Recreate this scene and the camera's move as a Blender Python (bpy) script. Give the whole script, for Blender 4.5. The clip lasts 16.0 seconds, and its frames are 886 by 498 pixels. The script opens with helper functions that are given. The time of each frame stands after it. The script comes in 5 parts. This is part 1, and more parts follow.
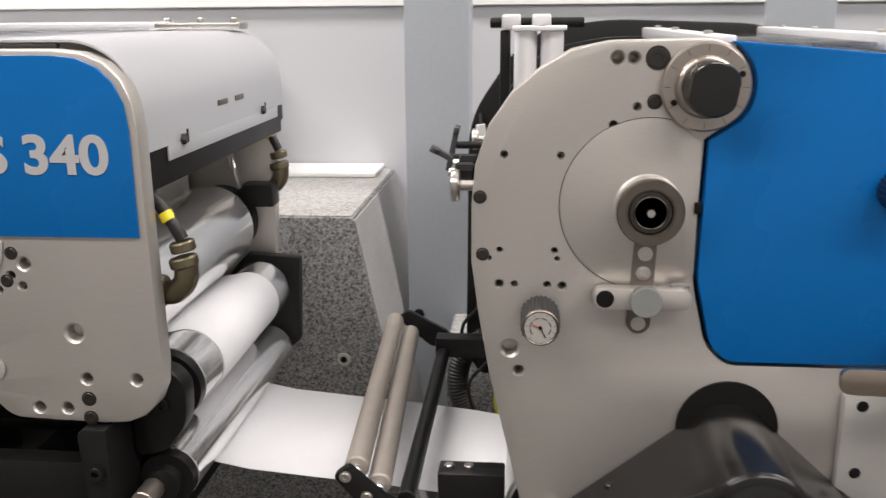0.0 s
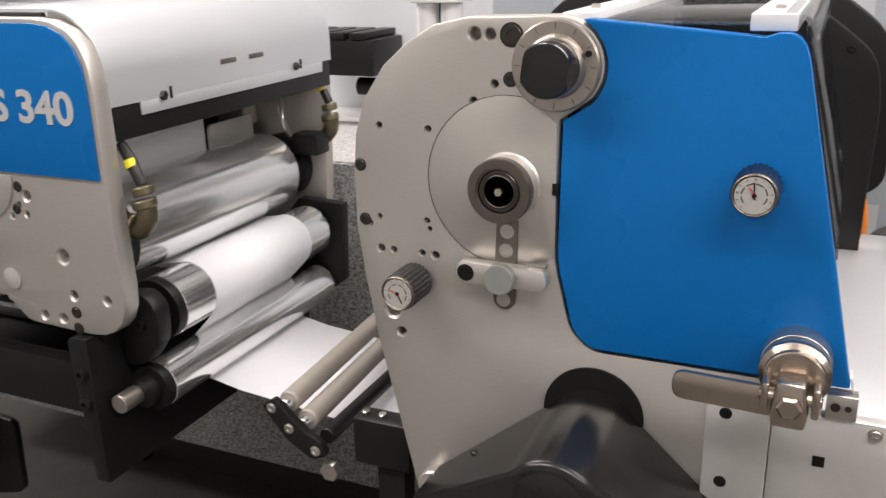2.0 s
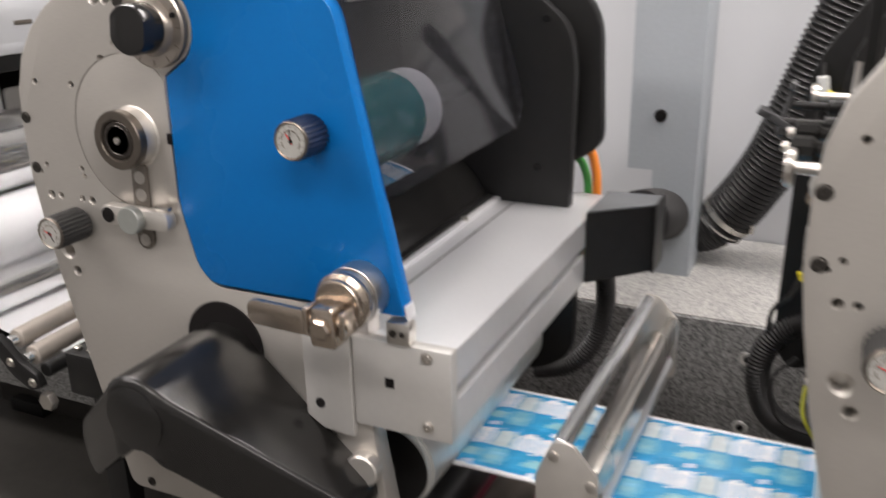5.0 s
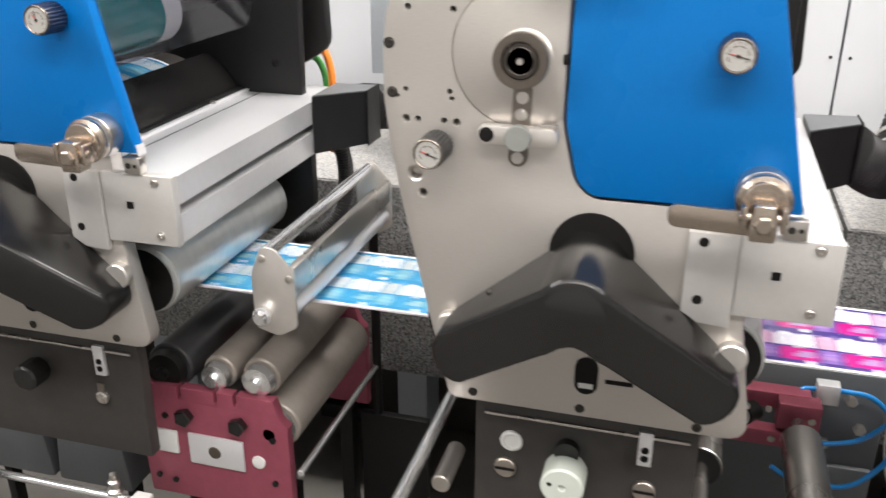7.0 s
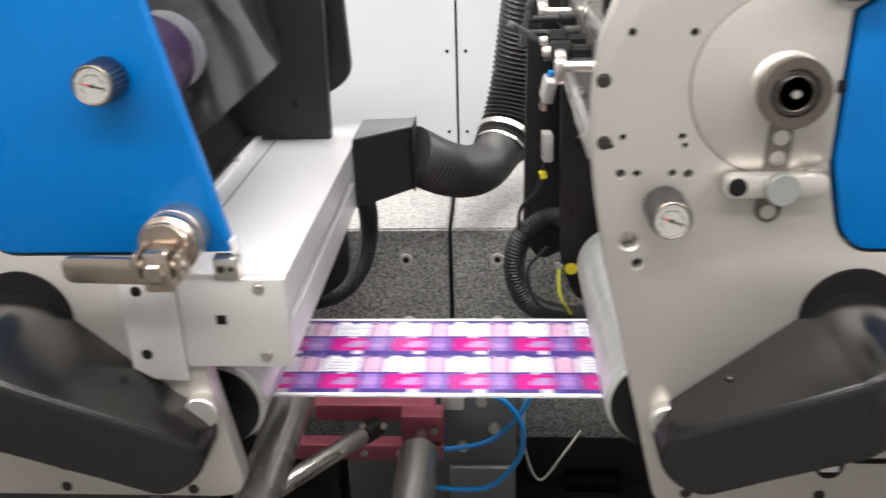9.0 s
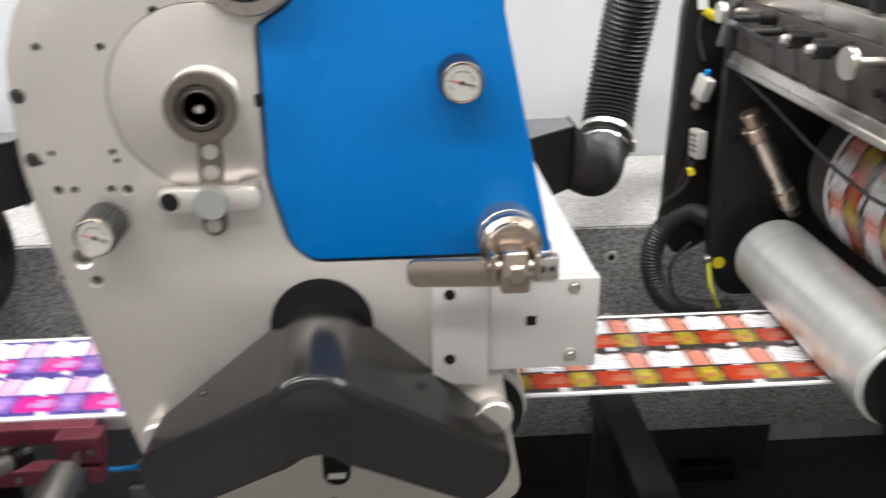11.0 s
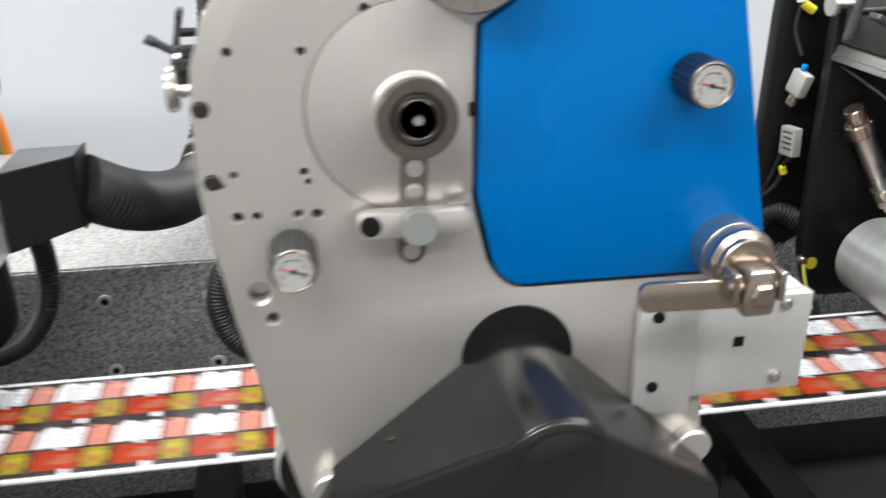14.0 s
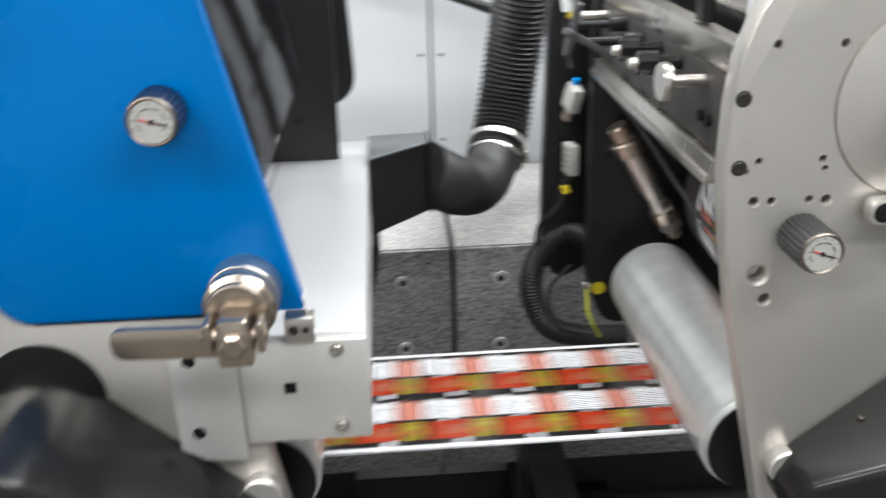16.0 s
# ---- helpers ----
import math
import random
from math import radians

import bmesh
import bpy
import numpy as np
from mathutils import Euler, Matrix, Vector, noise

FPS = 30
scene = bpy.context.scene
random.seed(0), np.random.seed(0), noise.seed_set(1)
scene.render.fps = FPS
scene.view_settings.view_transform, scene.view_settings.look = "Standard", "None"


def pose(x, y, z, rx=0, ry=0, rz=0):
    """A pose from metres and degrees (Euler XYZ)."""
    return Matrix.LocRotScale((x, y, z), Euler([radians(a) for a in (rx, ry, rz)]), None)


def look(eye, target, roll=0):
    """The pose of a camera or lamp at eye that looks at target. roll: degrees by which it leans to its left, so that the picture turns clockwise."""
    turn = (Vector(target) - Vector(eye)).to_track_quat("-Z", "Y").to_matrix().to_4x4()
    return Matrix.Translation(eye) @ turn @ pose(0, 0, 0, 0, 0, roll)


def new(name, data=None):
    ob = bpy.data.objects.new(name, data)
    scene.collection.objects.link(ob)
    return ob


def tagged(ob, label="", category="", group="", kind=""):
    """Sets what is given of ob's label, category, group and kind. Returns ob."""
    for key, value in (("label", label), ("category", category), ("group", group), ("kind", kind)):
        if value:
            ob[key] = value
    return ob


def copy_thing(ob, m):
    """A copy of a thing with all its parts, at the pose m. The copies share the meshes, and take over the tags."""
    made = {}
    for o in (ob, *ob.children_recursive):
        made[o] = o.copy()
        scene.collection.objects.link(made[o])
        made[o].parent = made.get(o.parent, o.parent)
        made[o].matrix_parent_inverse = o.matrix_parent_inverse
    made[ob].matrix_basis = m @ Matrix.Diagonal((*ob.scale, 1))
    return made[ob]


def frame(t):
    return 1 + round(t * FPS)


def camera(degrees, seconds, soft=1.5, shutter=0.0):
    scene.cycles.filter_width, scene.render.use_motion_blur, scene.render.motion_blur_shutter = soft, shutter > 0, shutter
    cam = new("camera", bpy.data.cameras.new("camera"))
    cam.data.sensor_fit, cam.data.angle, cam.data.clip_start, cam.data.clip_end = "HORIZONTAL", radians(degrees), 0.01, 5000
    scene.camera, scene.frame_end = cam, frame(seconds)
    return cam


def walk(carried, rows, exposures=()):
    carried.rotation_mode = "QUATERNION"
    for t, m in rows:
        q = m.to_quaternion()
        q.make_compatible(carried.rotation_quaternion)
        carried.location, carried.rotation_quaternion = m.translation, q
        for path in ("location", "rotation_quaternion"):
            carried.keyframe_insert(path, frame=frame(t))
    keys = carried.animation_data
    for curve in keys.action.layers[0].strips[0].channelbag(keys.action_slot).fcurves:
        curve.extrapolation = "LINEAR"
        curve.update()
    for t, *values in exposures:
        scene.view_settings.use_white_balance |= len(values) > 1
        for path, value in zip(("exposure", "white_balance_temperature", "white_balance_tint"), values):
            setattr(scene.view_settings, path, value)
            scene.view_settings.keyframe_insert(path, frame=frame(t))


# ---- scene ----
cam = camera(53.3, 16.0, soft=1.4, shutter=0.6)
PATH = [
    (0, (-0.125, -0.908, 1.535), (-0.31, 1.015, 1.02), -0.5),
    (0.5, (-0.078, -0.852, 1.545), (-0.401, 1.041, 0.988), -1.1),
    (1, (0.044, -0.821, 1.546), (-0.456, 1.022, 0.949), -1.5),
    (1.5, (0.198, -0.84, 1.564), (-0.462, 0.944, 0.944), -1.0),
    (2, (0.3, -0.832, 1.569), (-0.48, 0.896, 0.931), -1.3),
    (2.5, (0.319, -0.768, 1.557), (-0.625, 0.879, 0.928), -2.2),
    (3, (0.355, -0.709, 1.554), (-0.692, 0.883, 0.946), -2.0),
    (3.5, (0.478, -0.681, 1.559), (-0.623, 0.881, 0.972), -1.3),
    (4, (0.625, -0.671, 1.56), (-0.484, 0.883, 0.963), -1.0),
    (4.5, (0.696, -0.679, 1.559), (-0.284, 0.943, 0.919), -0.9),
    (5, (0.739, -0.752, 1.554), (-0.063, 0.95, 0.875), -1.1),
    (5.2, (0.759, -0.796, 1.55), (0.019, 0.925, 0.851), -1.2),
    (7.3, (1.153, -1.065, 1.54), (0.658, 0.709, 0.76), 0.0),
    (7.5, (1.185, -1.053, 1.54), (0.693, 0.721, 0.759), -0.5),
    (8, (1.283, -0.976, 1.539), (0.913, 0.828, 0.759), -1.0),
    (8.5, (1.415, -0.88, 1.537), (1.214, 0.947, 0.75), -0.9),
    (9, (1.524, -0.851, 1.541), (1.401, 0.982, 0.749), -1.8),
    (9.5, (1.677, -0.883, 1.543), (1.542, 0.95, 0.753), -0.9),
    (10, (1.829, -0.911, 1.547), (1.659, 0.918, 0.756), -0.7),
    (10.2, (1.874, -0.918, 1.545), (1.722, 0.914, 0.757), -0.6),
    (12.3, (2.112, -0.681, 1.532), (2.672, 1.072, 0.749), -0.3),
    (12.5, (2.165, -0.679, 1.528), (2.725, 1.075, 0.745), -0.2),
    (13, (2.331, -0.726, 1.54), (2.754, 1.061, 0.747), -0.1),
    (13.5, (2.47, -0.766, 1.545), (2.78, 1.041, 0.747), 0.3),
    (14, (2.606, -0.72, 1.528), (2.905, 1.091, 0.734), -0.2),
    (14.5, (2.749, -0.617, 1.526), (3.177, 1.168, 0.731), -0.1),
    (15, (2.86, -0.568, 1.527), (3.377, 1.188, 0.722), 0.1),
    (15.5, (2.985, -0.614, 1.535), (3.497, 1.145, 0.731), -0.7),
    (16, (3.122, -0.718, 1.542), (3.238, 1.107, 0.733), -1.4),
]
walk(cam, [(t, look(eye, target, roll)) for t, eye, target, roll in PATH],
     [(0, -0.32, 6700, 15), (2, -0.21, 6720, 15), (5.2, -0.22, 6720, 15), (7.3, 0.43, 6600, 12), (10.2, 0.24, 6500, 11), (12.3, 0.30, 6320, 10), (16, 0.26, 6150, 8)])

# ---- world, light ----
P = 0.9                      # spacing of the print units along x
WEB_Z, WEB_Y0, WEB_Y1 = 0.873, 0.184, 0.410
world = bpy.data.worlds.new("hall")
scene.world = world
world.use_nodes = True
world.node_tree.nodes["Background"].inputs[0].default_value = (0.85, 0.92, 1.0, 1)
world.node_tree.nodes["Background"].inputs[1].default_value = 0.25


def ceiling_lamp(x, y, z, sx, sy, watts):
    data = bpy.data.lights.new("ceiling_lamp", "AREA")
    data.shape, data.size, data.size_y, data.energy = "RECTANGLE", sx, sy, watts
    data.color = (1.0, 0.985, 0.96)
    ob = new("ceiling_lamp", data)
    ob.matrix_basis = pose(x, y, z)
    return ob


for lx in (-1.6, 1.4, 4.4):
    ceiling_lamp(lx, -1.35, 3.05, 2.4, 0.35, 78)
    ceiling_lamp(lx, 0.75, 3.05, 2.4, 0.35, 78)


# ---- materials ----
def material(name, color, rough=0.5, metal=0.0, coat=0.0, grain=0.0, grain_scale=40.0, stretch=(1, 1, 1), bump=0.0, vary=0.08, spec=0.5):
    """A principled material with two scales of variation in colour and roughness and a fine relief."""
    m = bpy.data.materials.new(name)
    m.use_nodes = True
    nt = m.node_tree
    b = nt.nodes["Principled BSDF"]
    b.inputs["Metallic"].default_value = metal
    b.inputs["Coat Weight"].default_value = coat
    b.inputs["Coat Roughness"].default_value = 0.12
    b.inputs["Specular IOR Level"].default_value = spec
    geo = nt.nodes.new("ShaderNodeTexCoord")
    mp = nt.nodes.new("ShaderNodeMapping")
    mp.inputs["Scale"].default_value = stretch
    nt.links.new(geo.outputs["Object"], mp.inputs["Vector"])
    big = nt.nodes.new("ShaderNodeTexNoise")
    big.inputs["Scale"].default_value, big.inputs["Detail"].default_value = 5.0, 4.0
    nt.links.new(geo.outputs["Object"], big.inputs["Vector"])
    fine = nt.nodes.new("ShaderNodeTexNoise")
    fine.inputs["Scale"].default_value, fine.inputs["Detail"].default_value = grain_scale, 5.0
    nt.links.new(mp.outputs["Vector"], fine.inputs["Vector"])
    mix = nt.nodes.new("ShaderNodeMix")
    mix.data_type = "RGBA"
    mix.inputs["A"].default_value = (*[c * (1 - vary) for c in color], 1)
    mix.inputs["B"].default_value = (*[min(1, c * (1 + vary)) for c in color], 1)
    nt.links.new(big.outputs["Fac"], mix.inputs["Factor"])
    mix2 = nt.nodes.new("ShaderNodeMix")
    mix2.data_type, mix2.blend_type = "RGBA", "MULTIPLY"
    mix2.inputs["Factor"].default_value = grain
    ramp = nt.nodes.new("ShaderNodeMapRange")
    ramp.inputs["From Min"].default_value, ramp.inputs["From Max"].default_value = 0.3, 0.7
    ramp.inputs["To Min"].default_value, ramp.inputs["To Max"].default_value = 0.45, 1.0
    nt.links.new(fine.outputs["Fac"], ramp.inputs["Value"])
    nt.links.new(mix.outputs["Result"], mix2.inputs["A"])
    nt.links.new(ramp.outputs["Result"], mix2.inputs["B"])
    nt.links.new(mix2.outputs["Result"], b.inputs["Base Color"])
    rr = nt.nodes.new("ShaderNodeMapRange")
    rr.inputs["To Min"].default_value, rr.inputs["To Max"].default_value = max(0.02, rough * 0.8), min(1, rough * 1.2)
    nt.links.new(big.outputs["Fac"], rr.inputs["Value"])
    nt.links.new(rr.outputs["Result"], b.inputs["Roughness"])
    if bump:
        bp = nt.nodes.new("ShaderNodeBump")
        bp.inputs["Strength"].default_value, bp.inputs["Distance"].default_value = bump, 0.001
        nt.links.new(fine.outputs["Fac"], bp.inputs["Height"])
        nt.links.new(bp.outputs["Normal"], b.inputs["Normal"])
    return m


def granite_material(name, low=0.075, mid=0.26, high=0.46, tint=1.0):
    m = bpy.data.materials.new(name)
    m.use_nodes = True
    nt = m.node_tree
    b = nt.nodes["Principled BSDF"]
    geo = nt.nodes.new("ShaderNodeTexCoord")
    v = nt.nodes.new("ShaderNodeTexVoronoi")
    v.inputs["Scale"].default_value = 300
    n = nt.nodes.new("ShaderNodeTexNoise")
    n.inputs["Scale"].default_value, n.inputs["Detail"].default_value, n.inputs["Roughness"].default_value = 130, 4, 0.65
    n2 = nt.nodes.new("ShaderNodeTexNoise")
    n2.inputs["Scale"].default_value, n2.inputs["Detail"].default_value = 6, 3
    for k in (v, n, n2):
        nt.links.new(geo.outputs["Object"], k.inputs["Vector"])
    bw = nt.nodes.new("ShaderNodeSeparateColor")
    nt.links.new(v.outputs["Color"], bw.inputs["Color"])
    add = nt.nodes.new("ShaderNodeMath")
    add.operation = "MULTIPLY_ADD"
    add.inputs[1].default_value = 0.45
    nt.links.new(bw.outputs["Red"], add.inputs[0])
    nt.links.new(n.outputs["Fac"], add.inputs[2])
    ramp = nt.nodes.new("ShaderNodeValToRGB")
    ramp.color_ramp.elements[0].position, ramp.color_ramp.elements[0].color = 0.46, (low, low, low * 1.02, 1)
    ramp.color_ramp.elements[1].position, ramp.color_ramp.elements[1].color = 0.98, (high, high * (2 + tint) / 3, high * tint, 1)
    e = ramp.color_ramp.elements.new(0.7)
    e.color = (mid, mid * (2 + tint) / 3, mid * tint, 1)
    nt.links.new(add.outputs[0], ramp.inputs["Fac"])
    mul = nt.nodes.new("ShaderNodeMix")
    mul.data_type, mul.blend_type = "RGBA", "MULTIPLY"
    mul.inputs["Factor"].default_value = 0.35
    nt.links.new(ramp.outputs["Color"], mul.inputs["A"])
    nt.links.new(n2.outputs["Fac"], mul.inputs["B"])
    nt.links.new(mul.outputs["Result"], b.inputs["Base Color"])
    b.inputs["Roughness"].default_value = 0.5
    bp = nt.nodes.new("ShaderNodeBump")
    bp.inputs["Strength"].default_value, bp.inputs["Distance"].default_value = 0.15, 0.001
    nt.links.new(n.outputs["Fac"], bp.inputs["Height"])
    nt.links.new(bp.outputs["Normal"], b.inputs["Normal"])
    return m


def acrylic_material(name, tint, gloss, shine=0.05):
    m = bpy.data.materials.new(name)
    m.use_nodes = True
    nt = m.node_tree
    nt.nodes.clear()
    out = nt.nodes.new("ShaderNodeOutputMaterial")
    tr = nt.nodes.new("ShaderNodeBsdfTransparent")
    tr.inputs["Color"].default_value = (*tint, 1)
    gl = nt.nodes.new("ShaderNodeBsdfGlossy")
    gl.inputs["Roughness"].default_value = gloss
    lw = nt.nodes.new("ShaderNodeLayerWeight")
    lw.inputs["Blend"].default_value = 0.5
    pw = nt.nodes.new("ShaderNodeMath")
    pw.operation = "POWER"
    pw.inputs[1].default_value = 3.0
    nt.links.new(lw.outputs["Facing"], pw.inputs[0])
    fr = nt.nodes.new("ShaderNodeMath")
    fr.operation = "MULTIPLY_ADD"
    fr.inputs[1].default_value, fr.inputs[2].default_value = 0.42, shine
    nt.links.new(pw.outputs[0], fr.inputs[0])
    mx = nt.nodes.new("ShaderNodeMixShader")
    nt.links.new(fr.outputs[0], mx.inputs[0])
    nt.links.new(tr.outputs[0], mx.inputs[1])
    nt.links.new(gl.outputs[0], mx.inputs[2])
    nt.links.new(mx.outputs[0], out.inputs[0])
    return m


PLATE = material("satin_nickel_plate", (0.56, 0.53, 0.49), 0.40, 0.72, grain=0.12, grain_scale=70, stretch=(1, 1, 16), bump=0.05, vary=0.05)
PLATE_RING = material("turned_nickel_disc", (0.63, 0.60, 0.56), 0.36, 0.72, grain=0.08, grain_scale=60, bump=0.02, vary=0.04)
STEEL = material("machined_steel", (0.58, 0.55, 0.51), 0.28, 0.95, grain=0.1, grain_scale=120, vary=0.08)
CHROME = material("polished_chrome", (0.86, 0.86, 0.86), 0.17, 0.9, grain=0.06, grain_scale=30, stretch=(1, 8, 1), vary=0.05)
NICKEL = material("nickel_casting", (0.46, 0.39, 0.325), 0.24, 0.95, grain=0.1, grain_scale=60)
KNOB_BASE = material("satin_turned_steel", (0.42, 0.375, 0.33), 0.34, 0.85, grain=0.1, grain_scale=100)
BRONZE = material("bronze_bush", (0.185, 0.16, 0.135), 0.35, 0.9, grain=0.2, grain_scale=80)
ZINC = material("zinc_roller_skin", (0.74, 0.75, 0.73), 0.36, 0.7, grain=0.25, grain_scale=14, stretch=(1, 3, 1), vary=0.15)
ALU = material("clear_anodised_aluminium", (0.84, 0.84, 0.85), 0.38, 0.55, grain=0.06, grain_scale=80, stretch=(10, 1, 1), bump=0.02, vary=0.04)
BEAM = material("milled_aluminium_beam", (0.64, 0.64, 0.65), 0.40, 0.58, grain=0.08, grain_scale=80, stretch=(10, 1, 1), bump=0.02, vary=0.04)
ALU_WHITE = material("silver_painted_sheet", (0.60, 0.61, 0.63), 0.36, 0.55, vary=0.02)
BLUE = material("blue_enamel", (0.0, 0.118, 0.375), 0.28, 0.0, coat=0.05, spec=0.15, grain=0.04, grain_scale=200, vary=0.05)
BLACK_PLASTIC = material("black_moulded_plastic", (0.0115, 0.011, 0.0105), 0.22, 0.0, grain=0.3, grain_scale=25, bump=0.02, vary=0.2, spec=0.46)
BLACK = material("black_anodised_metal", (0.0095, 0.0092, 0.009), 0.42, 0.0, grain=0.3, grain_scale=60, bump=0.02, vary=0.25, spec=0.26)
PANEL_BLACK = material("worn_black_sheet", (0.040, 0.036, 0.033), 0.48, 0.0, grain=0.3, grain_scale=45, bump=0.02, vary=0.2, spec=0.35)
DARK_BOLT = material("blackened_bolt_steel", (0.05, 0.045, 0.04), 0.35, 0.7)
# Black small parts; on bores, slots and grooves it paints the shade inside.
DARK = material("dull_black_and_bore_shade", (0.008, 0.007, 0.007), 0.6, spec=0.15)
RUBBER = material("black_ribbed_rubber", (0.024, 0.023, 0.023), 0.45, 0.0, grain=0.4, grain_scale=30, vary=0.3, spec=0.4)
GREY_ROLL = material("grey_beige_coated_roller", (0.36, 0.32, 0.28), 0.45, 0.2, grain=0.15, grain_scale=50, vary=0.1)
DARK_ROLL = material("dark_rubber_roller", (0.05, 0.05, 0.052), 0.3, 0.0, grain=0.2, grain_scale=40)
GRANITE = granite_material("speckled_granite", 0.06, 0.24, 0.43, 0.97)
# Top faces: sawn finish, plus overhead light painted in as a paler tone.
SAWN_LIT_TOP = granite_material("sawn_lit_top_granite", 0.24, 0.39, 0.54, 0.92)
SAWN_SIDE = granite_material("fine_sawn_granite_side", 0.33, 0.37, 0.40, 0.95)
WALL = material("light_grey_powder_coat", (0.52, 0.53, 0.55), 0.55, 0.0, grain=0.05, grain_scale=300, bump=0.05, vary=0.03)
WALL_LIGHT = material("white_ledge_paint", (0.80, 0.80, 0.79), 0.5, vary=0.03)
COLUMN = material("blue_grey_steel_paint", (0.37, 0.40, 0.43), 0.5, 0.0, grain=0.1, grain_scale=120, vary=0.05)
# Grey of the unseen walls, chosen to weaken light bounced onto the press.
BOUNCE_CUT_GREY = material("unseen_wall_bounce_grey", (0.42, 0.42, 0.42), 0.6, vary=0.05)
COLUMN_DARK = material("dark_grey_sheet", (0.10, 0.105, 0.11), 0.5, 0.0, grain=0.1, grain_scale=120, vary=0.08)
FLOOR = material("grey_floor_coating", (0.095, 0.089, 0.080), 0.5, 0.0, grain=0.25, grain_scale=25, vary=0.2)
PAPER = material("white_label_paper", (0.88, 0.88, 0.90), 0.5, 0.0, grain=0.03, grain_scale=150, vary=0.01)
ENDPLATE = material("matt_nickel_plate", (0.58, 0.565, 0.54), 0.42, 0.5, grain=0.06, grain_scale=120, vary=0.04)
KNOB_GREEN = material("pale_grey_green_plastic", (0.52, 0.56, 0.50), 0.45, vary=0.06)
SLOT_STEEL = material("browned_steel", (0.155, 0.135, 0.115), 0.38, 0.6, grain=0.1, grain_scale=90)
DIAL = material("white_gauge_dial", (0.37, 0.36, 0.335), 0.4, grain=0.15, grain_scale=260, vary=0.05)
RED = material("red_needle_paint", (0.6, 0.03, 0.03), 0.4)
MAROON = material("red_anodised_plate", (0.36, 0.085, 0.125), 0.42, 0.35, grain=0.2, grain_scale=50, vary=0.12)
YELLOW = material("yellow_tag", (0.75, 0.62, 0.02), 0.5)
YELLOW_GREEN = material("yellow_green_earth_wire", (0.55, 0.55, 0.05), 0.45)
LOCK_KNOB = material("grey_cast_knob", (0.30, 0.31, 0.29), 0.4, 0.4, grain=0.12, grain_scale=120)
ZINC_LEVER = material("dull_zinc_casting", (0.085, 0.085, 0.088), 0.42, 0.5, grain=0.2, grain_scale=80)
GREY_KNOB = material("dark_grey_knob_plastic", (0.032, 0.032, 0.032), 0.42, spec=0.35, vary=0.1)
INSERT = material("dull_insert_steel", (0.55, 0.54, 0.52), 0.45, 0.35, grain=0.1, grain_scale=100)
ORANGE = material("orange_cable", (0.85, 0.25, 0.03), 0.5)
GREEN = material("green_cable", (0.06, 0.35, 0.08), 0.5)
TUBE_BLUE = material("blue_air_tube", (0.0, 0.22, 0.60), 0.3, coat=0.3)
WHITE_PLASTIC = material("white_plastic", (0.72, 0.72, 0.70), 0.45, vary=0.04)
LETTER = material("pale_grey_lettering", (0.42, 0.42, 0.42), 0.4)
GLASS = acrylic_material("smoked_acrylic", (0.66, 0.66, 0.69), 0.10)
CLEAR = acrylic_material("clear_acrylic", (0.86, 0.87, 0.88), 0.06, 0.22)


# ---- mesh helpers ----
def part(name, bm, mat, parent=None, label="", smooth=True):
    """Link a bmesh as one mesh object under a thing or a part."""
    me = bpy.data.meshes.new(name)
    bmesh.ops.recalc_face_normals(bm, faces=bm.faces)
    bm.to_mesh(me)
    bm.free()
    for m in (mat if isinstance(mat, (list, tuple)) else [mat]):
        me.materials.append(m)
    if smooth:
        me.polygons.foreach_set("use_smooth", [True] * len(me.polygons))
        me.set_sharp_from_angle(angle=radians(32))
    ob = new(name, me)
    ob.parent = parent
    if label:
        ob["label"] = label
    return ob


def empty(name, x=0, y=0, z=0, parent=None):
    ob = new(name)
    ob.empty_display_size = 0.05
    ob.matrix_basis = pose(x, y, z)
    ob.parent = parent
    return ob


def box(x0, x1, y0, y1, z0, z1, bevel=0.0015, bm=None):
    b = bmesh.new()
    m = Matrix.LocRotScale(((x0 + x1) / 2, (y0 + y1) / 2, (z0 + z1) / 2), None, (x1 - x0, y1 - y0, z1 - z0))
    bmesh.ops.create_cube(b, size=1, matrix=m)
    if bevel:
        bmesh.ops.bevel(b, geom=b.edges[:], offset=bevel, segments=2, profile=0.5, affect="EDGES")
    return merge(bm, b)


def merge(bm, b):
    """Add b's faces to bm (or return b)."""
    if bm is None:
        return b
    me = bpy.data.meshes.new("scratch")
    b.to_mesh(me)
    b.free()
    bm.from_mesh(me)
    bpy.data.meshes.remove(me)
    return bm


def moved(bm, m):
    bmesh.ops.transform(bm, matrix=m, verts=bm.verts)
    return bm


def lathe(profile, axis="y", at=(0, 0, 0), seg=40, bm=None, sides=None):
    """Turn a profile of (radius, along) about an axis through at."""
    b = bmesh.new()
    n = sides or seg
    rings = []
    for r, h in profile:
        ring = []
        for i in range(n):
            a = 2 * math.pi * i / n
            c, s = r * math.cos(a), r * math.sin(a)
            p = {"y": (c, h, s), "z": (c, s, h), "x": (h, c, s)}[axis]
            ring.append(b.verts.new((p[0] + at[0], p[1] + at[1], p[2] + at[2])))
        rings.append(ring)
    for r0, r1 in zip(rings, rings[1:]):
        for i in range(n):
            b.faces.new((r0[i], r0[(i + 1) % n], r1[(i + 1) % n], r1[i]))
    b.faces.new(rings[0])
    b.faces.new(rings[-1])
    return merge(bm, b)


